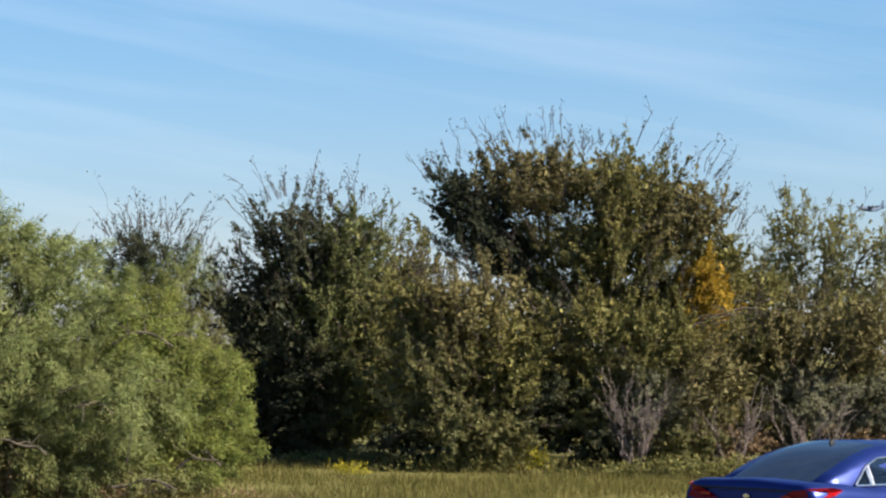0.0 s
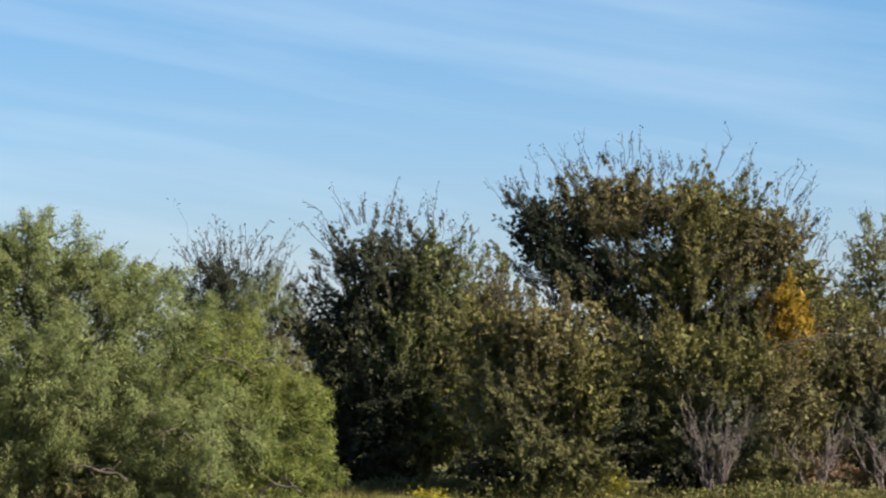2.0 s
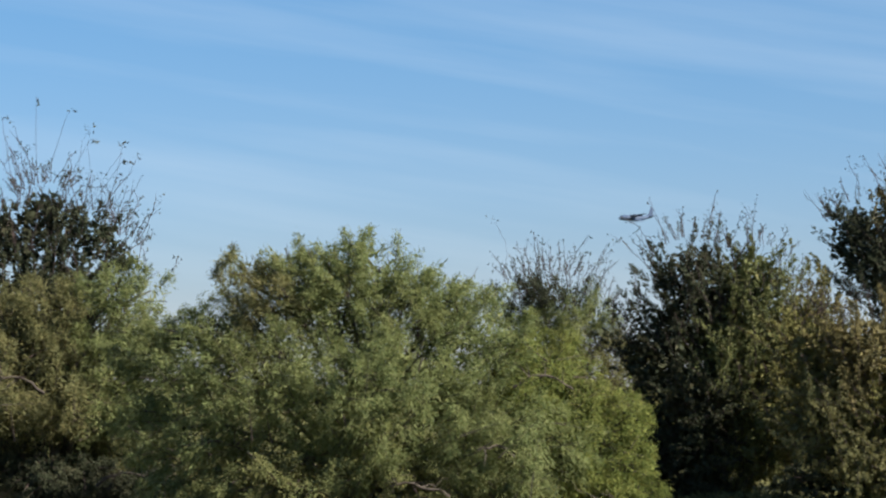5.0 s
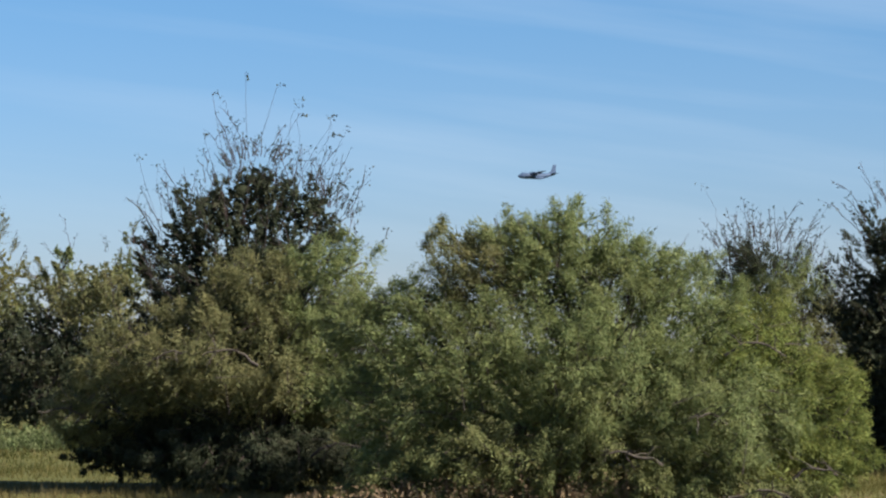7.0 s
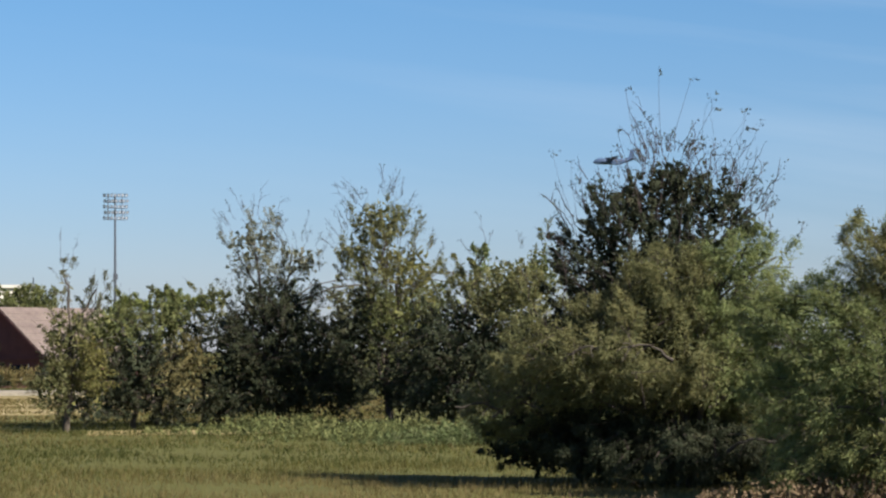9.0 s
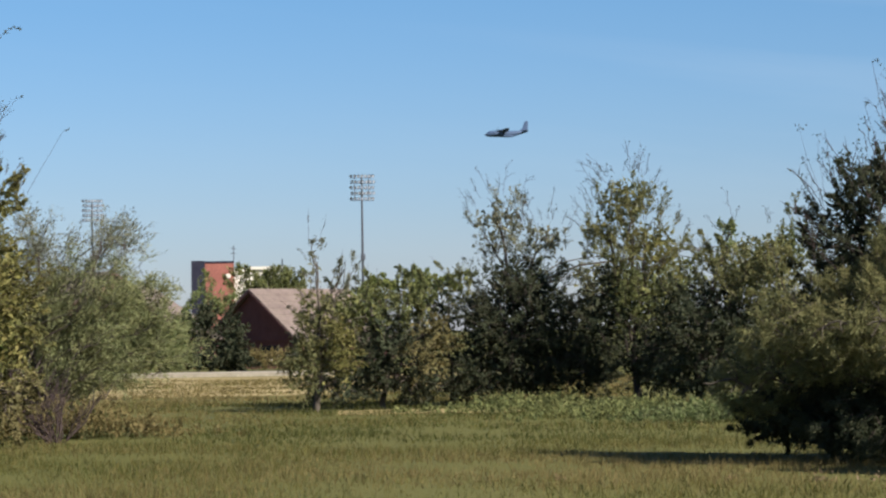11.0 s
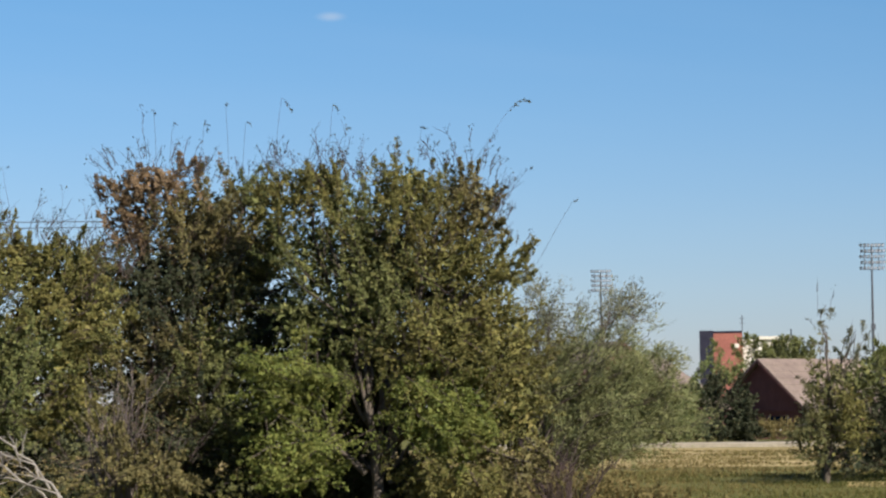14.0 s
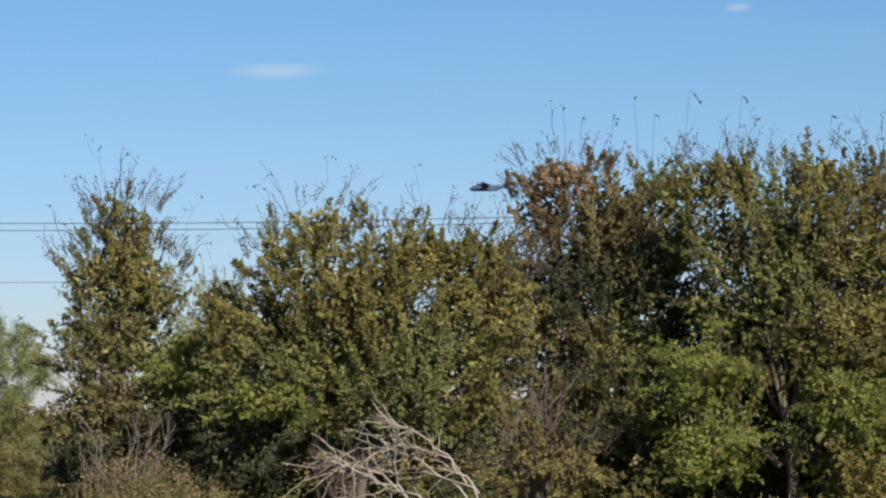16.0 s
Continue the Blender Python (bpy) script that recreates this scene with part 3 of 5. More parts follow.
tree("poplar_tree", "thin feathery grey-green tree with sky showing through", -7.35, 85, "feather", 10, [
    (-0.38, 0, 6.15, 0.86, 1.12, "grey", 0.9),
    (-0.53, 0, 4.78, 1.20, 1.03, "grey", 1),
    (0.89, 0, 5.82, 0.94, 1.20, "grey", 0.9),
    (0.99, 0, 4.46, 1.20, 1.03, "grey", 1),
    (2.41, 0, 5.50, 1.03, 1.20, "grey", 0.9),
    (2.34, 0, 3.97, 1.37, 1.03, "grey", 1),])
tree("willow_tree", "pale willow with a dark top of bare upright twigs", 5.66, 64, "willow", 60, [
    (-0.49, 0, 4.56, 1.03, 0.58, "dark", 0.8),
    (0.10, 0, 4.05, 1.03, 0.71, "pale", 1),
    (-0.66, 0, 3.65, 1.16, 0.78, "pale", 1),
    (0.64, 0, 3.15, 0.78, 0.91, "grey", 1),
    (1.3, 0, 2.3, 0.95, 1.1, "grey", 1),
    (-0.2, 0, 2.1, 1.3, 1.2, "grey", 1),
    # dark foot clump, coloured as the shade below the willow
    (0.9, 0, 0.9, 1.3, 0.9, "dark", 1),])
tree("willow_tree", "large spreading willow with drooping light-green leaves", 9.61, 46, "willow", 0, [
    (-1.2, 0, 4.3, 0.7, 0.5, "pale", 1),
    (-0.15, 0, 4.45, 0.75, 0.56, "pale", 1),
    (1.26, 0, 3.72, 0.74, 0.5, "pale", 1),
    (-0.50, 0, 4.10, 0.98, 0.59, "pale", 1),
    (-1.57, 0, 3.75, 0.93, 0.79, "grey", 1),
    (-2.17, 0.8, 4.34, 0.43, 0.43, "grey", 0.6),
    (0.56, 0, 3.65, 1.02, 0.88, "pale", 1),
    (1.13, 0.5, 3.85, 0.38, 0.45, "pale", 0.6),
    (-0.7, 0.5, 3.5, 1.5, 1.1, "pale", 1),
    (1.67, 0, 2.99, 1.12, 1.02, "pale", 1),
    (2.68, 0, 2.34, 1.12, 1.12, "lime", 1),
    (3.55, 0, 1.56, 0.98, 1.07, "lime", 1),
    (2.07, -1, 1.44, 1.36, 1.09, "pale", 1),
    (0.27, -1, 2.17, 1.45, 1.27, "pale", 1),
    (-1.56, -0.6, 2.36, 1.28, 1.19, "pale", 1),
    (-2.88, 0, 2.73, 1.02, 0.98, "pale", 1),
    (-3.70, 0.3, 3.11, 0.56, 0.56, "pale", 1),
    (-2.32, 0, 3.10, 0.74, 0.74, "pale", 1),
    (-3.15, -0.2, 1.44, 0.93, 1.02, "pale", 1),
    (-1.19, -0.8, 0.90, 1.64, 0.73, "green", 1),
    (0.90, -0.8, 0.81, 1.64, 0.64, "green", 1),
    (3.37, -0.4, 0.66, 1.01, 0.55, "lime", 1),
    (4.30, -0.2, 0.97, 0.46, 0.56, "lime", 1),
    (-2.50, -0.3, 0.33, 1.29, 0.46, "green", 1),
    (1.99, -0.6, 0.25, 1.83, 0.37, "green", 1),])
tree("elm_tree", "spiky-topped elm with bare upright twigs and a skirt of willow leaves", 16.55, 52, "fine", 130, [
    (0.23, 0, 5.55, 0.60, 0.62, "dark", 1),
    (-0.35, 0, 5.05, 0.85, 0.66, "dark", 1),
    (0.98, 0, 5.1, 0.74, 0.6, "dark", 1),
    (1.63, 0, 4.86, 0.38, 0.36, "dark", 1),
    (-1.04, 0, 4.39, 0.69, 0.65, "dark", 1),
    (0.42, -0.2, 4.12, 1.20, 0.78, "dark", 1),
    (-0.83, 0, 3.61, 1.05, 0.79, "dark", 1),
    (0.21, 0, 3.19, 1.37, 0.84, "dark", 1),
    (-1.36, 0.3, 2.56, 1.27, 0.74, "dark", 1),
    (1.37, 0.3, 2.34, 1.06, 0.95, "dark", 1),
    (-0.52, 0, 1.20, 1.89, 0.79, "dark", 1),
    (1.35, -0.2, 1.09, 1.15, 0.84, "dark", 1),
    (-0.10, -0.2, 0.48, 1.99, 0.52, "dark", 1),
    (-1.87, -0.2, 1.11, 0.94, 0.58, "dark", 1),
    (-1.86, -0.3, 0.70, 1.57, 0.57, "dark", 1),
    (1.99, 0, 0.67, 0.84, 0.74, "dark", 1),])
# hedge trees: the dark lower clumps carry the shade underneath as leaf colour
tree("shrub", "grey-green dense hedge tree, shade underneath put into dark leaves", 20.75, 86, "elm", 6, [
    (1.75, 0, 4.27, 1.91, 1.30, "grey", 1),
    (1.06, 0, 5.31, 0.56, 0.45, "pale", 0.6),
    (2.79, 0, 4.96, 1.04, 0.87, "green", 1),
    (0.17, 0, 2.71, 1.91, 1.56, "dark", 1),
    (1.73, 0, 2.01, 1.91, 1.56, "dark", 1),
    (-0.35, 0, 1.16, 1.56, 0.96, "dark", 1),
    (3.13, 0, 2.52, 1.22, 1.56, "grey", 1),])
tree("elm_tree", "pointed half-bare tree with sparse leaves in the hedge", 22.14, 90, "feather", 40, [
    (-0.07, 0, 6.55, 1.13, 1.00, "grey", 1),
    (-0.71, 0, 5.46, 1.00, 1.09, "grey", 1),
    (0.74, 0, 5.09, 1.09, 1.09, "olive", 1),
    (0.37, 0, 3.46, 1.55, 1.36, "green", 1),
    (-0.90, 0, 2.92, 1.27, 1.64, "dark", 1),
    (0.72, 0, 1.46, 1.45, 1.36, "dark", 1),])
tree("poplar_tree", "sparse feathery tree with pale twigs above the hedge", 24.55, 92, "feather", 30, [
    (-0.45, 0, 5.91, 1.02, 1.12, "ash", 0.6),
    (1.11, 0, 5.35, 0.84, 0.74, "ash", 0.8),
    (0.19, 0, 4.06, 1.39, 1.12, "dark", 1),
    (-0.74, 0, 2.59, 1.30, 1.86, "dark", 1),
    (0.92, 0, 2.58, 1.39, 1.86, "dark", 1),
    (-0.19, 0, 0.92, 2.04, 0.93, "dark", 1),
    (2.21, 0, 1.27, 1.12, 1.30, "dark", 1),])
tree("shrub", "rounded hedge shrub, shade-dark leaves below a lighter top", 27.20, 90, "elm", 4, [
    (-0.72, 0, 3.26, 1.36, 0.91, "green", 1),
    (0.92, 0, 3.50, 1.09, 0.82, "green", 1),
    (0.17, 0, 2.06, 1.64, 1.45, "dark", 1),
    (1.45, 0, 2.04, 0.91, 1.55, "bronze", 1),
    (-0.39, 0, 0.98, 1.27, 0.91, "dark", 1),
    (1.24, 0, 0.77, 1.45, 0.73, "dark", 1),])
tree("shrub", "small grey-leaved shrub standing at the hedge end", 28.53, 88, "feather", 4, [
    (-0.08, 0, 3.00, 0.75, 1.07, "grey", 1),
    (-0.37, 0, 1.58, 0.89, 1.24, "grey", 1),
    (0.61, 0, 1.92, 0.80, 1.42, "olive", 1),
    (-0.18, 0, 4.51, 0.25, 0.80, "ash", 0.6),
    (0.82, 0, 4.31, 0.44, 0.53, "ash", 0.4),
    (0.42, 0, 0.68, 0.89, 0.50, "dark", 1),])
# lighter olive clumps stand for sunlight on the right of this crown
tree("elm_tree", "broad elm tree with olive and bronze leaves down to the ground", 37.71, 63, "plume", 58, [
    (-1.72, 0, 7.30, 0.95, 0.74, "olive", 1),
    (-1.02, 0, 7.45, 0.61, 0.57, "olive", 1),
    (-0.45, 0, 6.65, 1.02, 1.02, "green", 1),
    (0.70, 0, 7.21, 1.21, 0.95, "olive", 1),
    (2.10, 0, 7.02, 0.79, 0.95, "bronze", 1),
    (2.85, 0, 5.58, 0.70, 0.61, "olive", 1),
    (2.54, 0, 6.47, 0.51, 0.51, "bronze", 1),
    # dark clumps set back here imitate shade in the crown's hollows
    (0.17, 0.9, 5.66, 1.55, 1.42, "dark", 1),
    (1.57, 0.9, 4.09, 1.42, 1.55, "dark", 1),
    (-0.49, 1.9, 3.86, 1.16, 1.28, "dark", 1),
    (1.54, 0.4, 2.93, 1.47, 1.15, "olive", 1),
    (2.83, 0.5, 3.42, 1.03, 1.03, "olive", 1),
    (1.58, 0, 5.85, 1.46, 1.21, "olive", 1),
    (-0.22, 0, 5.11, 1.46, 1.27, "green", 1),
    (1.15, -0.3, 4.05, 1.35, 1.2, "olive", 1),
    (2.57, 0, 4.18, 1.15, 1.34, "olive", 1),
    (-1.49, 0.3, 5.91, 0.90, 1.15, "green", 1),
    (-1.63, 0.3, 4.50, 1.02, 1.02, "green", 1),
    (-2.05, -0.5, 2.84, 1.1, 1.1, "lime", 1),
    (1.6, -0.6, 2.17, 1.45, 1.3, "lime", 1),
    (2.79, 0, 2.40, 1.27, 1.21, "olive", 1),
    # dark rear clumps colour in the shaded void between the boughs
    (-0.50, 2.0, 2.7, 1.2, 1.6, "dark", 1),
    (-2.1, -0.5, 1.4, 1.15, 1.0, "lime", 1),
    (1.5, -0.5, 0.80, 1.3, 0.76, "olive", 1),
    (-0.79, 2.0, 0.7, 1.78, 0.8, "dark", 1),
    (3.02, 0, 1.13, 1.02, 0.76, "bronze", 1),])
# dark clumps within this and the next two elms are shade given as leaf colour
tree("elm_tree", "elm tree with a rusty red-brown crown top", 41.86, 65, "plume", 58, [
    (-0.47, 0, 7.69, 1.18, 0.63, "rust", 1),
    (-1.01, 0, 6.84, 0.79, 0.79, "rust", 1),
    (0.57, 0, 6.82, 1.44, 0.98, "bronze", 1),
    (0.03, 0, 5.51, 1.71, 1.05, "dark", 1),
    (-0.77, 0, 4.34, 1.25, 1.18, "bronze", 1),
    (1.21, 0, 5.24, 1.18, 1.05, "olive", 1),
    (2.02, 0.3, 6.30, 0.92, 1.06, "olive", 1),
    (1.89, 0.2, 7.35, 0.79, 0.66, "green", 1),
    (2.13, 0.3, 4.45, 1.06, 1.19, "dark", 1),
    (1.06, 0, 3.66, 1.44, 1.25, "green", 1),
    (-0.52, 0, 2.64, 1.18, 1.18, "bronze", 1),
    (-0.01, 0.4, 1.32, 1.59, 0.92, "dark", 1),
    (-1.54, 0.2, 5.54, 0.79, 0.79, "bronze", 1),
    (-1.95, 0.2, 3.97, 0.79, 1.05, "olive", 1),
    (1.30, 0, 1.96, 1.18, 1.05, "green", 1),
    # dark core clump for the shaded inside of the crown
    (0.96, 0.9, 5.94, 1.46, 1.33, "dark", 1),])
tree("elm_tree", "bushy elm with yellow-green lower leaves", 46.48, 60, "plume", 80, [
    (-0.91, 0, 6.18, 1.03, 0.79, "olive", 1),
    (-1.65, 0, 5.46, 0.85, 0.61, "olive", 1),
    (1.26, 0, 5.53, 1.21, 0.80, "olive", 1),
    (2.10, 0, 4.61, 0.97, 0.85, "olive", 1),
    (2.81, 0, 3.93, 0.67, 0.97, "olive", 1),
    (2.61, 0.3, 5.16, 0.7, 0.9, "olive", 1),
    (1.9, 0, 5.6, 0.8, 0.6, "olive", 1),
    (3.2, 0.3, 4.8, 0.8, 1.0, "olive", 1),
    (0.42, 0, 5.79, 0.85, 0.61, "olive", 1),
    (-0.20, 0, 4.83, 1.76, 1.03, "olive", 1),
    (1.59, 0, 3.71, 1.52, 1.03, "green", 1),
    (-0.95, 0, 3.51, 1.45, 1.09, "green", 1),
    (-1.92, -0.4, 2.68, 1.26, 0.60, "lime", 1),
    (0.61, 0, 2.76, 1.70, 0.97, "green", 1),
    (-2.45, 0.4, 1.60, 1.46, 0.85, "dark", 1),
    (-2.77, 0.3, 4.15, 0.73, 0.97, "olive", 1),
    (-3.01, 0, 2.82, 0.85, 0.85, "green", 1),
    (2.67, 0, 2.72, 0.73, 1.09, "olive", 1),
    # two dark core clumps that deepen the crown's shade by colour
    (0.27, 0.9, 4.12, 1.60, 0.98, "dark", 1),
    (-1.69, 0.9, 4.03, 0.98, 0.98, "dark", 1),])
tree("elm_tree", "slim elm with sparse upright twigs and dull green leaves", 51.42, 62, "plume", 70, [
    (0.20, 0, 6.54, 0.85, 0.73, "olive", 1),
    (0.16, 0, 5.73, 0.94, 0.75, "olive", 1),
    (-0.40, 0, 5.37, 1.00, 0.88, "grey", 1),
    (0.65, 0, 5.23, 0.88, 0.94, "olive", 1),
    (-0.23, 0, 4.12, 1.38, 0.94, "grey", 1),
    (1.37, 0, 3.47, 1.19, 1.00, "lime", 1),
    (-0.37, 0, 2.63, 1.32, 0.88, "bronze", 1),
    (1.11, 0, 2.11, 1.38, 0.81, "dark", 1),
    (-0.02, 0, 1.26, 1.50, 0.75, "dark", 1),
    (-1.12, 0, 1.66, 0.88, 0.75, "dark", 0.7),
    # dark core clump, shade by leaf colour
    (0.14, 0.8, 4.26, 1.08, 1.14, "dark", 1),])
tree("willow_tree", "light-green willow far back in the field", 53.91, 84, "willow", 4, [
    (-0.15, 0, 4.08, 1.70, 1.27, "pale", 1),
    (-0.82, 0, 2.75, 1.70, 1.02, "pale", 1),
    (-0.3, 0, 1.4, 2.1, 1.3, "grey", 1),
    (1.5, 0, 1.1, 1.3, 1.0, "grey", 1),])
tree("willow_tree", "pale willow standing far back between the elms", 49.4, 88, "willow", 4, [
    (0, 0, 5.3, 1.3, 1.2, "mist", 0.9),
    (-0.6, 0, 3.6, 1.7, 1.3, "mist", 0.9),
    (0.8, 0, 3.4, 1.4, 1.3, "mist", 0.9),
    (0, 0, 1.6, 2.2, 1.4, "grey", 0.9),])
tree("shrub", "dry brown shrub with pale stems", 42.90, 58, "plume", 30, [
    (-0.00, 0, 2.22, 0.59, 1.11, "bronze", 0.3),
    (-0.26, -0.3, 1.07, 1.11, 0.70, "bronze", 0.4),
    (0.67, 0, 1.16, 0.82, 0.59, "bronze", 1),])
tree("shrub", "round dark-green bush in the dry grass", 30.78, 176, "elm", 0, [
    (-0.00, 0, 2.54, 2.20, 1.85, "dark", 1),
    (-1.25, 0, 1.85, 1.78, 1.49, "green", 1),
    (1.22, 0, 1.74, 1.42, 1.49, "dark", 1),
    (-0.03, 0, 0.77, 2.67, 0.78, "dark", 1),
    (-1.79, 0, 0.80, 1.42, 0.71, "green", 1),
    (1.74, 0, 0.74, 1.00, 0.64, "dark", 1),])
tree("poplar_tree", "distant tree behind the houses", 29.97, 240, "elm", 0, [
    (-0.6, 0, 7.3, 1.0, 1.2, "green", 1),
    (0.8, 0, 6.8, 1.2, 1.1, "green", 1),
    (2.2, 0, 6.9, 1.3, 1.0, "green", 1),
    (3.8, 0, 6.9, 1.3, 1.0, "green", 1),
    (1.6, 0.5, 6.1, 3.3, 1.6, "green", 1),])
tree("shrub", "light-green shrub beside the house", 31.81, 175, "elm", 0, [
    (0.35, 0, 2.58, 1.94, 1.59, "pale", 1),
    (-1.06, 0, 1.55, 2.47, 1.59, "pale", 1),
    (1.03, 0, 0.99, 1.59, 0.88, "pale", 1),
    (-3.16, 0, 1.24, 2.12, 1.24, "pale", 1),
    (-1.74, 0, 3.67, 1.77, 1.77, "pale", 1),
    (3.22, 2, 4.67, 1.43, 1.07, "pale", 1),])
tree("poplar_tree", "distant tree behind the hedge", 26.62, 230, "elm", 0, [
    (0.30, 0, 7.01, 0.93, 0.84, "pale", 1),
    (-1.80, 0, 6.49, 1.86, 0.46, "lime", 1),
    (1.92, 0, 6.43, 1.86, 0.56, "lime", 1),
    (4.25, 0, 6.86, 1.21, 0.65, "green", 1),])
# undergrowth whose dark clumps fill in the shade beneath and behind the elms
tree("undergrowth_shrub", "dense undergrowth beneath the elms, dark leaves standing in for shade", 45.79, 65, "elm", 0, [
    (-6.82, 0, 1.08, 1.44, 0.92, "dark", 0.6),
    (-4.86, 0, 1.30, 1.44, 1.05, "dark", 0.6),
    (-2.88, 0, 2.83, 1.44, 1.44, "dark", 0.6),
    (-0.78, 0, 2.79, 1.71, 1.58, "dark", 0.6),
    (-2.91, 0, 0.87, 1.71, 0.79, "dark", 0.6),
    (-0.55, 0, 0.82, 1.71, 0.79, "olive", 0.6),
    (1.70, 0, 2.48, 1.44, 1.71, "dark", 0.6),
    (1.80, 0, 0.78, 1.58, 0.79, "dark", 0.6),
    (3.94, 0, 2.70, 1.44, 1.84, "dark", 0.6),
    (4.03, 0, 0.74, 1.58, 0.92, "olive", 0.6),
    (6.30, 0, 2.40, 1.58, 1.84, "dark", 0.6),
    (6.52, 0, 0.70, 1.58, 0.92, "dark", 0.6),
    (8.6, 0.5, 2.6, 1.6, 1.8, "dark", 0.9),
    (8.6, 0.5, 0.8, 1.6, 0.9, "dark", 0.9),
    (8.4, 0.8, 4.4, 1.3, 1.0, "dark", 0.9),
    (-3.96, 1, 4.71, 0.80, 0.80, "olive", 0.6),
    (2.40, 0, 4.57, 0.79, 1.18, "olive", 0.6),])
# likewise for the thicket: dark clumps coloured as its shade
tree("undergrowth_shrub", "dense undergrowth of the thicket, dark leaves standing in for shade", -1.38, 64, "elm", 0, [
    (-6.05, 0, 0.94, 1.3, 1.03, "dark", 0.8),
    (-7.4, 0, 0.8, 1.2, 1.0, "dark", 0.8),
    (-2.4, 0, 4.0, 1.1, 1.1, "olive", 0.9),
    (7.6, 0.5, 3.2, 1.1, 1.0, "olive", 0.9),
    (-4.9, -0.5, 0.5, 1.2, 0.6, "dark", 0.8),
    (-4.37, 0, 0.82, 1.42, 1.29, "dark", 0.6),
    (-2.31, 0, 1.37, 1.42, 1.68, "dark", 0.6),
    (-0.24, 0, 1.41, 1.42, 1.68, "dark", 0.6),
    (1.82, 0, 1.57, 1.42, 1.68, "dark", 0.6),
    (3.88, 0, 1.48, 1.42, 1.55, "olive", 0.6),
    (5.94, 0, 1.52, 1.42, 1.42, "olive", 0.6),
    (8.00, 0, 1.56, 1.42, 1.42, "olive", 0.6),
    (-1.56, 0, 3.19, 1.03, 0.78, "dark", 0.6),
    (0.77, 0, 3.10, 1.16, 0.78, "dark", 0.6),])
# hedge foot: dark clumps painted as shade below lighter tops
tree("undergrowth_shrub", "undergrowth of the field hedge, its shade put into dark leaves", 25.82, 94, "elm", 0, [
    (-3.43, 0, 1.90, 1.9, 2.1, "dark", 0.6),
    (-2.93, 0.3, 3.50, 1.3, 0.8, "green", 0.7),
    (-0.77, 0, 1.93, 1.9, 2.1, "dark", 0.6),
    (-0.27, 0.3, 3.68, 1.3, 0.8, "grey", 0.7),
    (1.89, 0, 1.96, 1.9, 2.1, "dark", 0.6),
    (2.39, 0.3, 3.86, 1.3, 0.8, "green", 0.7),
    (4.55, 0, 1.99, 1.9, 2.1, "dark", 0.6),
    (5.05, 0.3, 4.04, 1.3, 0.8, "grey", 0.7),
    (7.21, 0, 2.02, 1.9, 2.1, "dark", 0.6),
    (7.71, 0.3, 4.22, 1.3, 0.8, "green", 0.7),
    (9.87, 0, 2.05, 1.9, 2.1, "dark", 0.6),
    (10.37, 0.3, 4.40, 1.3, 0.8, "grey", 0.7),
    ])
tree("willow_tree", "grey-green willow growing through the spiky elm", 15.97, 50.5, "willow", 10, [
    (-0.10, 0, 3.78, 1.02, 0.61, "grey", 1),
    (0.87, 0, 3.88, 0.82, 0.77, "pale", 1),
    (1.63, 0, 3.98, 0.41, 0.51, "pale", 0.6),
    (-0.81, 0, 3.17, 1.02, 0.51, "grey", 1),
    (-1.82, -0.2, 2.56, 1.32, 0.76, "grey", 1),
    (-0.30, -0.4, 2.35, 1.42, 0.91, "grey", 1),
    (0.81, -0.3, 2.55, 1.01, 1.01, "pale", 1),
    (-2.68, 0, 1.96, 0.92, 0.61, "grey", 1),
    (-3.36, 0.3, 1.45, 0.72, 0.51, "grey", 1),
    (1.22, 0, 1.33, 0.71, 0.61, "grey", 1),
    (1.63, 0, 2.55, 0.71, 0.82, "pale", 1),
    # low dark clumps added as the shade at the willow's foot
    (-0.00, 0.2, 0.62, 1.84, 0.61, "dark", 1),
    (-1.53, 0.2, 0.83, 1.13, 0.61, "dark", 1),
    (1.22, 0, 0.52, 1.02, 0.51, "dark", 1),])


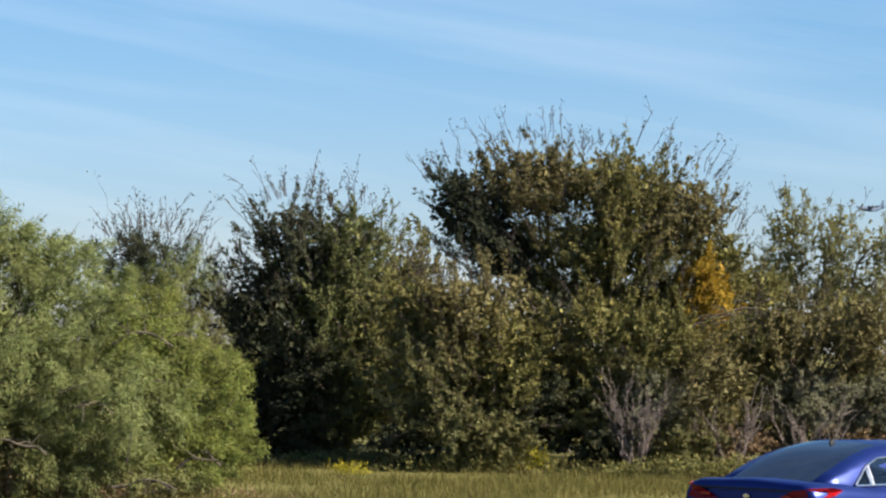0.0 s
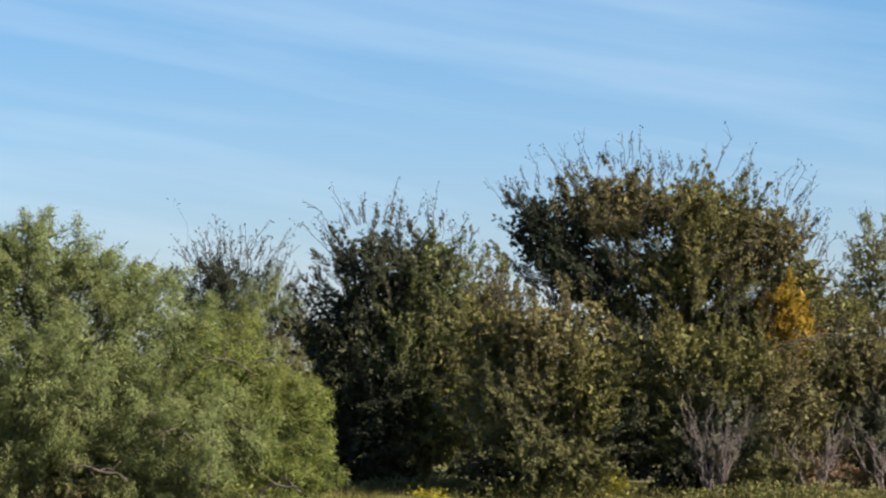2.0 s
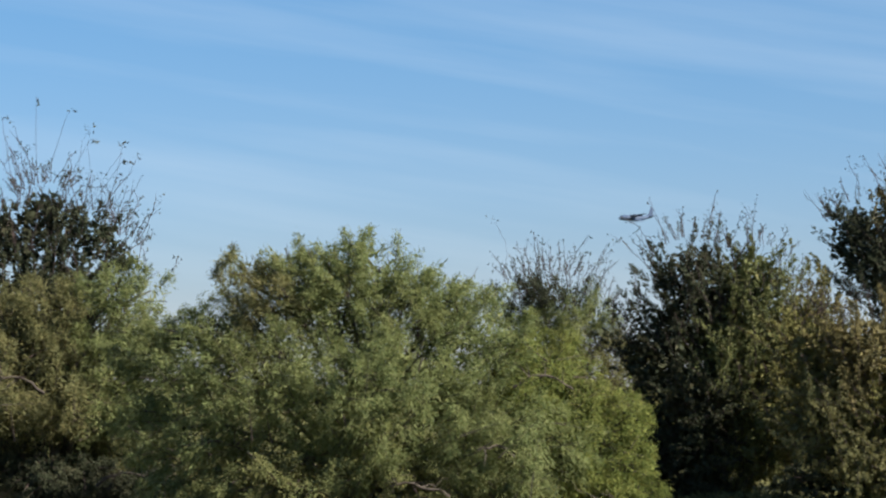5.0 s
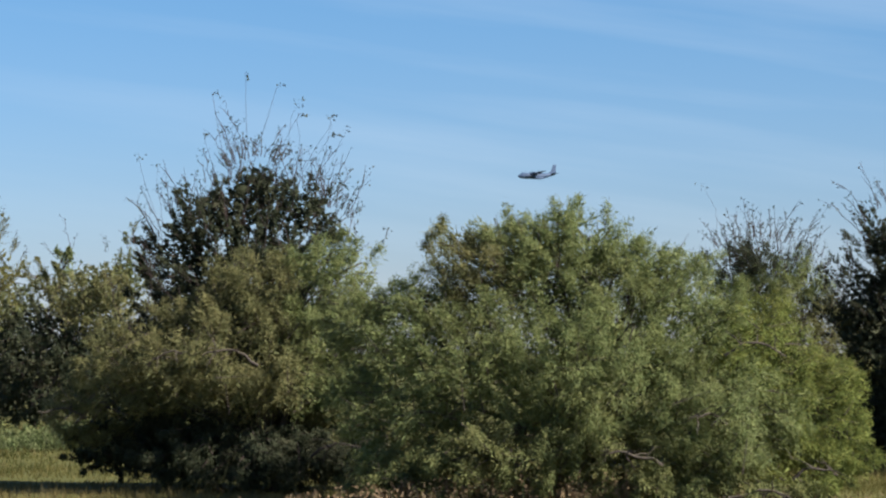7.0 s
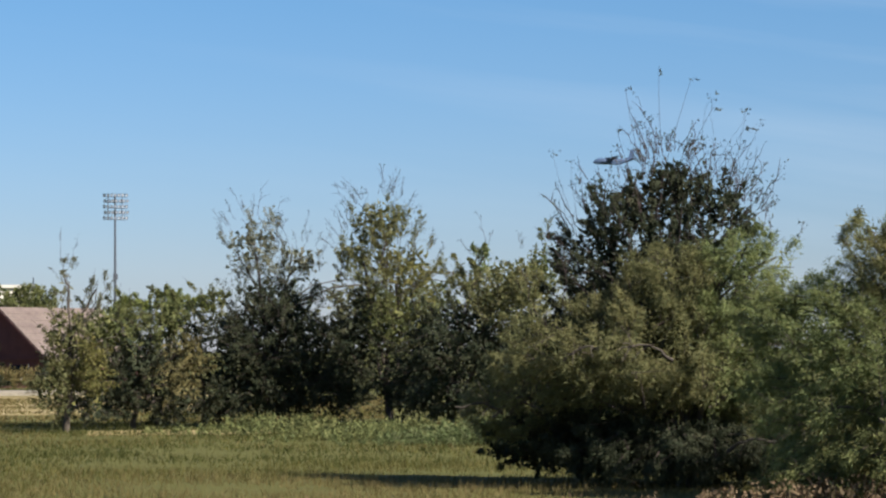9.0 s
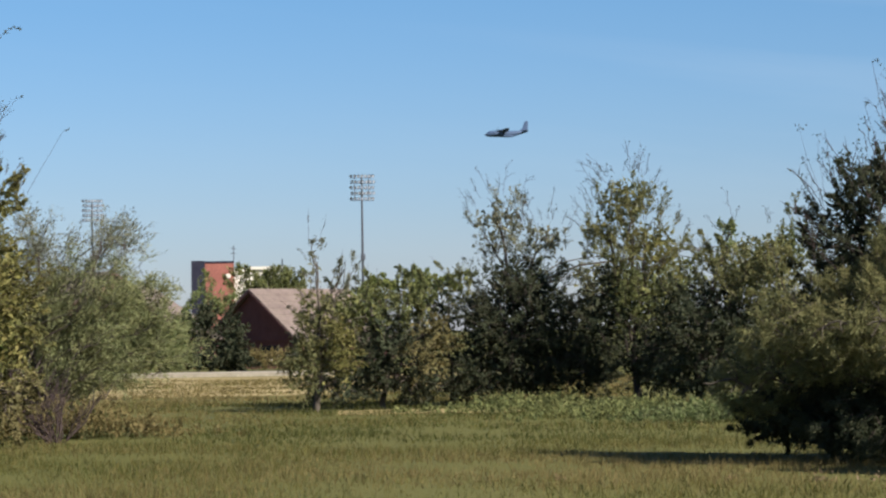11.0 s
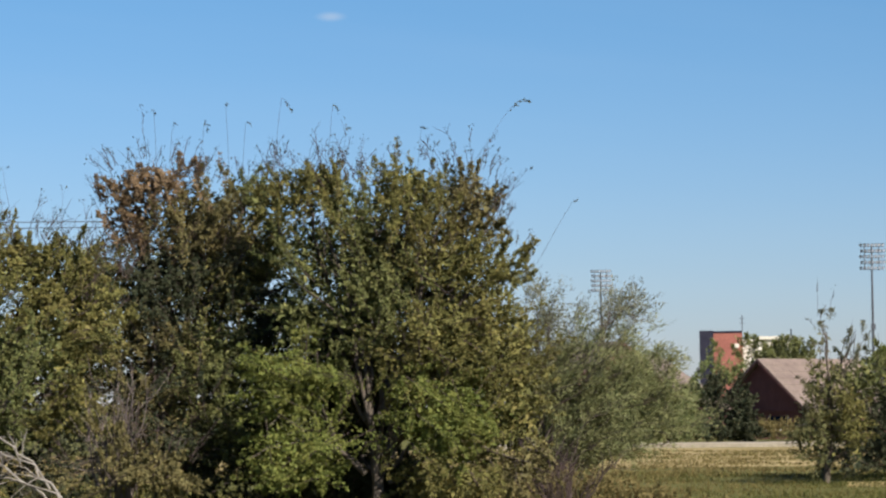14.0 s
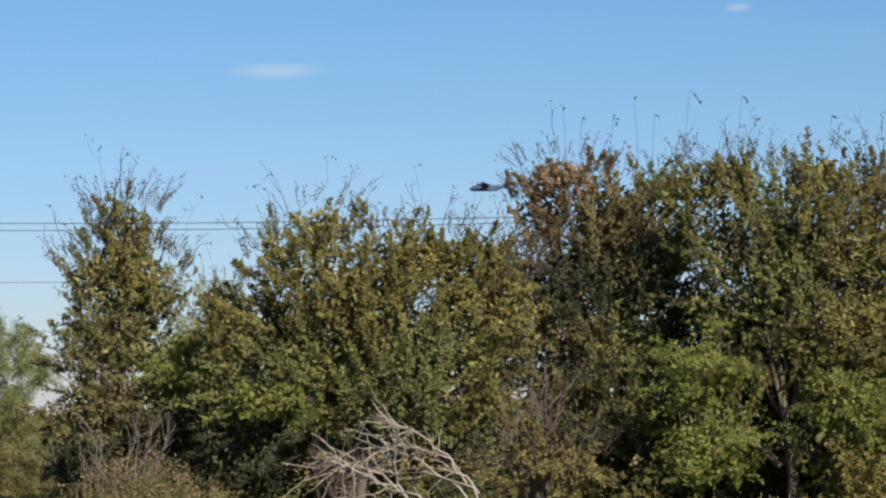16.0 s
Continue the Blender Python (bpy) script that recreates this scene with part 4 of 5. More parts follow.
# ---- houses and stadium beyond the field ----
def house(bearing, dist, yaw, half, length, eave, ridge, label, with_door):
    """A brick house whose gable end faces local -y; the ridge runs along y."""
    root = thing("house", label, "house", Matrix.Translation(spot(bearing, dist)) @ pose(0, 0, 0, 0, 0, bearing + yaw))
    t = 0.3
    for s in (-1, 1):
        part("wall", boxed(min(s * half, s * (half - t)), max(s * half, s * (half - t)), t, length - t, -0.3, eave), BRICK, root)
    for y0 in (0, length - t):
        bm = bmesh.new()
        prof = [(-half, -0.3), (half, -0.3), (half, eave), (0, ridge - 0.12), (-half, eave)]
        a, b = [bm.verts.new((x, y0, z)) for x, z in prof], [bm.verts.new((x, y0 + t, z)) for x, z in prof]
        bm.faces.new(a), bm.faces.new(b[::-1])
        for i in range(5):
            bm.faces.new((a[i], a[(i + 1) % 5], b[(i + 1) % 5], b[i]))
        part("gable_wall", bm, BRICK, root)
    over, up = 0.5, 0.16
    slope = (ridge - eave) / half
    for s in (-1, 1):
        bm = bmesh.new()
        x1, z1 = s * (half + over), eave - over * slope
        pts = [(0, ridge), (x1, z1), (x1, z1 + up), (0, ridge + up)]
        a, b = [bm.verts.new((x, -over, z)) for x, z in pts], [bm.verts.new((x, length + over, z)) for x, z in pts]
        bm.faces.new(a), bm.faces.new(b[::-1])
        for i in range(4):
            bm.faces.new((a[i], a[(i + 1) % 4], b[(i + 1) % 4], b[i]))
        roof = part("roof", bm, SHINGLE, root)
        # courses of shingles, each a strip lying on the slope
        n = max(4, int((half + over) / 0.6))
        for k in range(n):
            xa, xb = s * (half + over) * k / n, s * (half + over) * (k + 1.02) / n
            za, zb = ridge + up - abs(xa) * slope, ridge + up - abs(xb) * slope
            bm = bmesh.new()
            q = [(xa, za + 0.004), (xb, zb + 0.035), (xb, zb + 0.002), (xa, za + 0.001)]
            a, b = [bm.verts.new((x, -over, z)) for x, z in q], [bm.verts.new((x, length + over, z)) for x, z in q]
            bm.faces.new(a), bm.faces.new(b[::-1])
            for i in range(4):
                bm.faces.new((a[i], a[(i + 1) % 4], b[(i + 1) % 4], b[i]))
            part("shingle_course", bm, SHINGLE, roof)
        bm = bmesh.new()
        q = [(0, ridge + 0.02), (x1, z1 + 0.02), (x1, z1 - 0.16), (0, ridge - 0.16)]
        a, b = [bm.verts.new((x, -over - 0.03, z)) for x, z in q], [bm.verts.new((x, -over - 0.003, z)) for x, z in q]
        bm.faces.new(a), bm.faces.new(b[::-1])
        for i in range(4):
            bm.faces.new((a[i], a[(i + 1) % 4], b[(i + 1) % 4], b[i]))
        part("bargeboard", bm, BRICK, root)
    part("ledge", boxed(-half, half, -0.14, -0.003, eave - 0.25, eave - 0.05), BRICK, root, "dark timber ledge across the gable")
    if with_door:
        w = part("window", boxed(0.8, 2.6, -0.05, -0.004, 0.5, 1.5), GLASS, root, "dark window under the gable")
        for x in (0.74, 2.6):
            part("window_frame", boxed(x, x + 0.06, -0.07, -0.004, 0.44, 1.56), TRIM, w)
    return root


house(29.88, 215, -42, 4.5, 11, 2.1, 5.75, "dark red brick house with a brown shingle roof", True)
house(32.55, 205, -14, 5.2, 9, 2.4, 6.0, "brick house with a grey-brown gable roof behind shrubs", False)
house(32.75, 235, 30, 5.0, 10, 4.4, 7.7, "taller brick house half hidden by pale foliage", False)


def hall():
    root = thing("stadium_building", "red and slate stadium building with a cream stand", "building", Matrix.Translation(spot(30.85, 480)) @ pose(0, 0, 0, 0, 0, 30.85))
    part("tower", boxed(-2.3, 0, 0, 9, -0.3, 15.0, 0.05), DARKWALL, root, "dark slate tower")
    part("red_wall", boxed(0.004, 5.0, 0.4, 9, -0.3, 14.6, 0.05), REDWALL, root, "red-orange rendered wall")
    part("parapet", boxed(0.004, 5.0, 0.3, 9.1, 14.604, 14.9), DARKWALL, root)
    part("lamp_box", boxed(3.6, 4.4, 0.0, 0.39, 12.0, 12.7, 0.05), TRIM, root)
    part("stand", boxed(5.004, 13.6, 1.5, 14, -0.3, 13.4, 0.05), TRIM, root, "cream stand wall")
    part("stand_roof", boxed(7.8, 13.9, 1.0, 14.5, 13.404, 13.9), TRIM, root)
    part("mast", boxed(4.9, 5.05, 2, 2.15, 14.9, 17.6), STEEL, root)
    for z in (16.2, 17.0):
        part("antenna", boxed(4.5, 5.4, 2.02, 2.1, z, z + 0.1), STEEL, root)
    part("post", boxed(13.2, 13.4, 2, 2.2, 13.9, 15.2), STEEL, root)


hall()


def floodlight(bearing, dist, height, label):
    root = thing("floodlight_mast", label, "floodlight", Matrix.Translation(spot(bearing, dist)) @ pose(0, 0, 0, 0, 0, bearing + 12), group="stadium floodlights")
    z = np.linspace(-0.2, height - 0.2, 8)
    quads("pole", *tubes([(np.stack([0 * z, 0 * z, z], 1), np.linspace(0.3, 0.13, 8))], 10), [STEEL], root, smooth=True)
    part("junction_box", boxed(-0.35, 0.35, -0.5, 0.0, height * 0.5, height * 0.5 + 1.0, 0.04), STEEL, root)
    lamp = None
    for r in range(5):
        zz = height - 0.25 - r * 0.95
        bar = part("crossbar", boxed(-2.0, 2.0, -0.06, 0.06, zz - 0.4, zz - 0.32), STEEL, root)
        for k in range(7):
            x = -1.86 + k * 0.62 + (0.16 if r % 2 else 0)
            if lamp is None:
                ring = lambda rad, y: [(rad * math.cos(a), y, rad * math.sin(a)) for a in np.arange(10) * math.tau / 10]
                bm = loft([ring(0.08, 0.3), ring(0.18, 0.2), ring(0.27, -0.1), ring(0.24, -0.1), ring(0.22, -0.04)])
                for f in bm.faces:
                    f.material_index = 1 if f.calc_center_median().y < 0.0 and len(f.verts) > 4 else 0
                lamp = part("lamp", bm, [STEEL, LAMPGLASS], bar, "round floodlight with a pale face")
                ob = lamp
            else:
                ob = new("lamp", lamp.data)
                ob.parent = bar
            ob.matrix_basis = pose(x, -0.25, zz - 0.05, 18, 0, (k - 3) * 9)
    for x in (-1.2, 1.2):
        part("upright", boxed(x - 0.05, x + 0.05, 0.1, 0.2, height - 4.5, height), STEEL, root)
    return root


floodlight(27.62, 470, 28.9, "tall steel stadium floodlight with five rows of lamps")
floodlight(33.12, 560, 29.6, "more distant steel stadium floodlight beside the stand")


# ---- field edges ----
def strip(name, label, category, material_, b0, b1, d0, d1, z, kind="structure"):
    bm = bmesh.new()
    pts = [spot(b0, d0), spot(b1, d0), spot(b1, d1), spot(b0, d1)]
    lo, hi = [bm.verts.new((p.x, p.y, 0.0)) for p in pts], [bm.verts.new((p.x, p.y, z)) for p in pts]
    bm.faces.new(hi)
    for i in range(4):
        bm.faces.new((lo[i], lo[(i + 1) % 4], hi[(i + 1) % 4], hi[i]))
    return tagged(part(name, bm, material_), label, category, kind=kind)


strip("pavement", "pale concrete path across the far field", "path", CONCRETE, 27.5, 36, 162, 170, 0.2)
strip("dry_ground", "dry straw-coloured ground of the far field", "ground", DRYGROUND, 25.5, 37, 112, 159.9, 0.02)
strip("dry_ground", "dry straw-coloured ground beyond the elms", "ground", DRYGROUND, 37.02, 60, 112, 159.9, 0.02)
strip("mown_ground", "pale mown strip before the hedge", "ground", DRYGROUND, 24.4, 28.2, 84, 88.5, 0.02)
wall_low = thing("garden_wall", "low pale-capped wall before the house", "wall", Matrix.Translation(spot(28.9, 196)) @ pose(0, 0, 0, 0, 0, 28.9))
part("wall", boxed(-4, 5, 0, 0.25, -0.1, 0.55), BRICK, wall_low)
part("cap", boxed(-4.1, 5.1, -0.06, 0.31, 0.554, 0.68), TRIM, wall_low, "cream stone cap")


def road():
    c, a = spot(-8.75, 33), radians(-42)
    d = Vector((-math.sin(a), math.cos(a), 0))
    s = Vector((d.y, -d.x, 0))
    bm = bmesh.new()
    cs = [c + d * u + s * w for u, w in ((-90, -5.2), (420, -5.2), (420, 2.6), (-90, 2.6))]
    lo, hi = [bm.verts.new((p.x, p.y, -0.05)) for p in cs], [bm.verts.new((p.x, p.y, 0.02)) for p in cs]
    bm.faces.new(hi)
    for i in range(4):
        bm.faces.new((lo[i], lo[(i + 1) % 4], hi[(i + 1) % 4], hi[i]))
    tagged(part("road", bm, ASPHALT), "grey asphalt road beside the meadow", "road", kind="structure")


road()


def power_line():
    a, b = spot(38, 128), spot(60, 128)
    for i, (h, lift) in enumerate(((10.85, 0.12), (10.62, 0.0), (8.3, 0.0))):
        root = thing("power_line", "thin black overhead cable behind the trees", "cable", Matrix.Translation((0, 0, 0)), group="overhead cables")
        n = 24
        s = np.linspace(0, 1, n)
        p = np.stack([a.x + (b.x - a.x) * s, a.y + (b.y - a.y) * s, h + lift * s + 1.6 * (s - 0.5) ** 2], 1)
        quads("cable", *tubes([(p, np.full(n, 0.02 if i < 2 else 0.012))], 5), [CABLE], root)
    for q, b_ in ((a, 38), (b, 60)):
        pole = thing("utility_pole", "wooden utility pole carrying the cables", "pole", Matrix.Translation(q) @ pose(0, 0, 0, 0, 0, b_), group="utility poles")
        z = np.linspace(-0.2, 11.6, 6)
        quads("pole", *tubes([(np.stack([0 * z, 0 * z + 0.25, z], 1), np.linspace(0.16, 0.11, 6))], 8), [BARK], pole, smooth=True)
        part("crossarm", boxed(-0.9, 0.9, 0.05, 0.14, 11.1, 11.24), BARK, pole)


power_line()


# ---- dead wood, shoots, weeds ----
def dead_branches(bearing, dist, label, seed, count, reach, lean):
    rng = np.random.default_rng(seed)
    root = thing("dead_branch_pile", label, "dead branches", Matrix.Translation(spot(bearing, dist)) @ pose(0, 0, 0, 0, 0, bearing))
    for _ in range(count):
        paths = []
        a0 = np.array([rng.uniform(0.2, 1.0) * reach * 0.5, rng.uniform(-0.5, 0.4), rng.uniform(0.0, 0.9)])
        e = a0 + np.array([-rng.uniform(0.5, 1.0) * reach * lean, rng.uniform(-0.8, 0.3), rng.uniform(0.2, 1.3)])
        m = bough(rng, a0, e, 0.028, 0.01, 11, 0.16)
        paths.append(m)
        for _ in range(9):
            i = rng.integers(2, 8)
            w = unit(m[0][i] - m[0][i - 1] + rng.normal(size=3) * np.array([0.08, 0.08, 0.1]) * 2.2)
            ln = rng.uniform(0.35, 1.0)
            b = bough(rng, m[0][i], m[0][i] + w * ln, 0.015, 0.007, 6, 0.06)
            paths.append(b)
            for _ in range(2):
                j = rng.integers(1, 5)
                w2 = unit(w + rng.normal(size=3) * 0.5)
                paths.append(bough(rng, b[0][j], b[0][j] + w2 * ln * 0.45, 0.008, 0.004, 4, 0))
        quads("branch", *tubes(paths, 5), [DEADWOOD], root, smooth=True)


dead_branches(46.5, 56, "pile of bleached dead branches in front of the elms", 4, 8, 5.0, 0.85)


def bare_shrub(bearing, dist, height, width, stems, label, seed, mat):
    rng = np.random.default_rng(seed)
    root = thing("bare_shrub", label, "shrub", Matrix.Translation(spot(bearing, dist)) @ pose(0, 0, 0, 0, 0, bearing))
    for _ in range(stems):
        e = np.array([rng.uniform(-1, 1) * width, rng.uniform(-0.5, 0.5) * width, height * rng.uniform(0.6, 1)])
        m = bough(rng, (e[0] * 0.12, e[1] * 0.12, 0), e, 0.02, 0.006, 8, 0.03)
        paths = [m]
        for _ in range(9):
            i = rng.integers(2, 8)
            w = unit(np.array([e[0] * 0.4, e[1] * 0.4, 1.0]) + rng.normal(size=3) * 0.4)
            b = bough(rng, m[0][i], m[0][i] + w * rng.uniform(0.25, 0.7), 0.008, 0.004, 5, 0)
            paths.append(b)
        quads("stem", *tubes(paths, 4), [mat], root)

# ---- shoots high above the elms, each with a chain of leaves at its end ----
def long_shoots(root, rows, seed):
    """Rows: foot across and height, leaf chain's start across and height, and the chain's run."""
    rng = np.random.default_rng(seed)
    for x0, z0, x1, z1, dx, dz in rows:
        y = rng.uniform(-0.6, 0.2)
        a, b = np.array([x0, y, z0 - 0.3]), np.array([x1, y, z1])
        c = b + np.array([dx, 0, dz])
        s = np.linspace(0, 1, 9)[:, None]
        mid = (a + b) / 2 + np.array([rng.uniform(-0.05, 0.05), 0, 0.05])
        stem = (1 - s) ** 2 * a + 2 * s * (1 - s) * mid + s ** 2 * b
        tail = b + (c - b) * s[1:] + np.array([0, 0, 1.0]) * np.sin(s[1:] * math.pi) * abs(dx) * 0.18
        p = np.concatenate([stem, tail])
        shoot = quads("long_shoot", *tubes([(p, np.linspace(0.004, 0.0015, len(p)))], 4), [TWIG], root)
        k = max(5, int(40 * math.hypot(dx, dz)))
        i = rng.integers(0, 8, k)
        q = tail[i] + rng.normal(size=(k, 3)) * 0.018
        w = unit((c - b)[None] + rng.normal(size=(k, 3)) * 0.12)
        quads("tip_foliage", leaf_blades(rng, q, w, rng.uniform(0.06, 0.1, k), rng.uniform(0.03, 0.045, k)), np.arange(k * 3).reshape(-1, 3), [LEAF["dark"]], shoot, kind="stuff")


long_shoots(GROWN["broad elm tree with olive and bronze leaves down to the ground"], [
    (1.93, 7.89, 2.99, 9.15, 0.50, 0.25),
    (-2.29, 7.95, -2.10, 9.51, 0.20, -0.26),
    (-1.07, 8.42, -0.95, 9.37, 0.13, -0.16),
    (0.91, 7.91, 1.04, 8.83, 0.13, -0.05),
    (1.16, 7.65, 1.34, 8.46, 0.08, -0.04),
    (-4.01, 8.10, -3.85, 9.04, 0.06, -0.21),
    (-3.31, 8.09, -3.38, 9.40, 0.05, -0.05),
    (-4.91, 8.10, -4.97, 9.23, 0.05, -0.06),
    (-4.59, 8.10, -4.51, 8.91, 0.09, -0.04),
    (-2.99, 7.96, -2.91, 8.98, 0.10, -0.07),
    (-0.82, 7.93, -0.65, 8.85, 0.05, -0.04),
    (3.59, 5.97, 4.40, 7.05, 0.13, 0.04),
    (2.75, 7.24, 3.39, 7.79, 0.13, 0.07)], 41)
long_shoots(GROWN["spiky-topped elm with bare upright twigs and a skirt of willow leaves"], [
    (0.11, 6.34, 0.06, 7.73, 0.06, -0.17),
    (0.21, 6.34, 0.63, 7.43, 0.19, 0.06),
    (-0.31, 6.23, -0.56, 7.30, 0.13, -0.06),
    (-0.47, 6.02, -0.73, 6.59, 0.08, -0.08),
    (0.94, 5.81, 1.63, 6.55, 0.25, -0.04),
    (0.53, 6.13, 1.05, 6.92, 0.13, -0.04),
    (1.15, 5.29, 1.79, 5.65, 0.15, -0.08),
    (0.42, 5.92, 0.79, 6.29, 0.10, -0.06)], 43)


def tamarisk(label, bearing, dist, lobes, seed):
    """Thin arching stems that fan out of one foot, with fine feathery sprays.
    Lobes of the crown: across, height, half width, half height, share of the stems."""
    rng = np.random.default_rng(seed)
    root = thing("tamarisk_tree", label, "tree", Matrix.Translation(spot(bearing, dist)) @ pose(0, 0, 0, 0, 0, bearing))
    fine, P, W, I = [], [], [], []
    for x, z, rx, rz, share in lobes:
        for _ in range(share * 5):
            d = unit(rng.normal(size=3)) * rng.random() ** 0.4
            end = np.array([x + d[0] * rx, d[1] * rx * 1.2, max(0.5, z + d[2] * rz)])
            foot = np.array([rng.uniform(-0.35, 0.5), rng.uniform(-0.4, 0.4), -0.05])
            stem = bough(rng, foot, end, 0.032, 0.006, 10, 0.1)
            quads("stem", *tubes([stem], 5), [BARK if rng.random() < 0.6 else TWIG], root, smooth=True)
            for _ in range(15):
                i = rng.integers(4, 10)
                on = unit(stem[0][i] - stem[0][i - 1])
                w = unit(on * 0.9 + rng.normal(size=3) * 0.5 + np.array([0.15, 0, 0.25]))
                ln = rng.uniform(0.35, 0.8)
                b = bough(rng, stem[0][i], stem[0][i] + w * ln, 0.006, 0.002, 5, 0.1)
                fine.append(b)
                thick = 46 if z < 4.1 else 30
                s = rng.integers(1, 5, thick)
                p = b[0][s] + rng.normal(size=(thick, 3)) * 0.075
                P.append(p), W.append(unit(w + rng.normal(size=(thick, 3)) * 0.45))
                I.append(np.full(thick, 0 if z < 4.1 else 1))
    quads("feathery_brushwood", *tubes(fine, 3), [TWIG], root, kind="stuff")
    P, W, I = np.concatenate(P), np.concatenate(W), np.concatenate(I)
    n = len(P)
    P[:, 2] = np.maximum(P[:, 2], 0.03)
    quads("crown", leaf_blades(rng, P, W, rng.uniform(0.06, 0.14, n), rng.uniform(0.018, 0.035, n)), np.arange(n * 3).reshape(-1, 3), [LEAF["mist"], LEAF["ash"]], root, index=I, kind="stuff")


tamarisk("wispy pale-green tamarisk with thin arching branches", 34.89, 72, [
    (0.74, 4.59, 1.09, 0.80, 3),
    (2.89, 4.86, 0.70, 0.44, 2),
    (1.75, 3.42, 1.60, 1.09, 5),
    (3.20, 3.11, 1.09, 1.02, 5),
    (2.46, 1.96, 1.45, 0.87, 5),
    (3.92, 2.09, 0.65, 0.73, 3)], 42)


GREYWOOD = two_tone("grey_violet_twig", (0.09, 0.07, 0.066), (0.15, 0.12, 0.112), 3, 0.9, 0.3, 30)
bare_shrub(-3.95, 55.5, 1.85, 0.7, 13, "leafless grey-violet shrub at the meadow's edge", 11, GREYWOOD)
bare_shrub(-5.9, 56.2, 1.5, 0.8, 9, "leafless grey shrub among brown thicket", 12, GREYWOOD)
bare_shrub(-7.6, 57, 1.5, 0.9, 8, "leafless grey shrub with rusty leaves behind", 13, GREYWOOD)
bare_shrub(46.9, 60, 2.2, 0.9, 18, "leafless brown shrub under the slim elm", 14, TWIG)
bare_shrub(51.3, 58, 2.2, 0.9, 16, "leafless grey-brown shrub under the slimmest elm", 20, GREYWOOD)
bare_shrub(42.9, 58, 3.2, 0.7, 14, "tall dry grey shrub between the elms", 15, GREYWOOD)
bare_shrub(33.9, 66, 1.4, 1.2, 22, "low dry brown shrub at the foot of the tamarisk", 16, TWIG)
for b_, d_, seed_ in ((39.1, 50.5, 17), (38.5, 49.5, 18), (37.9, 50.2, 19)):
    bare_shrub(b_, d_, 0.24, 0.6, 11, "low tangle of pale dry stems in front of the elm", seed_, DEADWOOD)


def weeds(name, label, bearing, dist, wide, deep, height, count, mat, leaf, seed):
    rng = np.random.default_rng(seed)
    root = thing(name, label, "plant", Matrix.Translation(spot(bearing, dist)) @ pose(0, 0, 0, 0, 0, bearing))
    n = count
    f = np.stack([rng.normal(size=n) * wide * 0.5, rng.normal(size=n) * deep * 0.5, np.zeros(n)], 1)
    tip = f + np.stack([rng.normal(size=n) * 0.12, rng.normal(size=n) * 0.12, height * rng.uniform(0.4, 1, n) * np.exp(-(f[:, 0] / wide) ** 2)], 1)
    paths = [bough(rng, a, b, 0.006, 0.003, 4, 0) for a, b in zip(f, tip)]
    quads("stalk_growth", *tubes(paths, 3), [LEAF["weed"]], root, kind="stuff")
    k = 14
    s = rng.uniform(0.25, 1.05, (n, k, 1))
    p = (f[:, None] + (tip - f)[:, None] * s + rng.normal(size=(n, k, 3)) * 0.05).reshape(-1, 3)
    p[:, 2] = np.maximum(p[:, 2], 0.02)
    w = unit(rng.normal(size=p.shape) + np.array([0, 0, 0.4]))
    quads("foliage", leaf_blades(rng, p, w, leaf * rng.uniform(0.6, 1.3, len(p)), leaf * 0.5 * rng.uniform(0.6, 1.3, len(p))), np.arange(len(p) * 3).reshape(-1, 3), [LEAF[mat]], root, kind="stuff")
    return root


weeds("flowering_weed", "bushy weed with bright yellow flowers", -1.95, 56, 0.35, 0.3, 0.55, 60, "yellow", 0.07, 21)
weeds("flowering_weed", "small weed with dull yellow flowers", 1.85, 54, 0.25, 0.3, 0.3, 40, "yellow", 0.05, 22)
weeds("weed_patch", "patch of tall grey-green weeds under the elm", 19.7, 74, 3.2, 3.0, 0.75, 420, "weed", 0.11, 23)
weeds("weed_patch", "patch of leafy green weeds in the shade", 21.7, 78, 3.0, 3.0, 0.6, 320, "green", 0.11, 24)
weeds("weed_patch", "patch of broad-leaved green weeds along the hedge", 24.2, 84, 3.5, 3.0, 0.6, 300, "green", 0.12, 25)
weeds("weed_patch", "low leafy weeds along the thicket", 2.0, 57.5, 2.6, 0.5, 0.35, 220, "green", 0.08, 26)
# added dark-leaved weeds hide the lit ground and act as shade
weeds("weed_patch", "low weeds added as dark shade at the round elm's foot", 3.1, 60.5, 2.6, 0.8, 0.6, 320, "dark", 0.1, 31)
weeds("weed_patch", "low yellowish weeds along the thicket", -1.0, 56, 2.4, 0.5, 0.45, 240, "olive", 0.08, 27)
weeds("weed_patch", "low brown weeds along the thicket", -5.5, 54.5, 3.0, 0.5, 0.5, 260, "olive", 0.08, 28)
weeds("weed_patch", "tall dry straw-coloured grass by the far path", 29.7, 187, 7.0, 2.0, 1.6, 320, "straw", 0.25, 29)
weeds("weed_patch", "tall straw-brown grass at the foot of the tamarisk", 33.6, 69, 2.6, 1.5, 0.95, 420, "straw", 0.12, 32)
weeds("weed_patch", "yellow-green weeds among dry stems", 38.9, 51.2, 1.6, 0.5, 0.5, 260, "lime", 0.07, 33)
weeds("weed_patch", "tall brown weeds at the foot of the slim elm", 51.0, 57.5, 2.2, 0.6, 1.7, 420, "rust", 0.07, 34)
weeds("weed_patch", "dry reddish weeds at the foot of the willow", 10.5, 44.5, 4.5, 0.6, 0.55, 420, "rust", 0.08, 30)

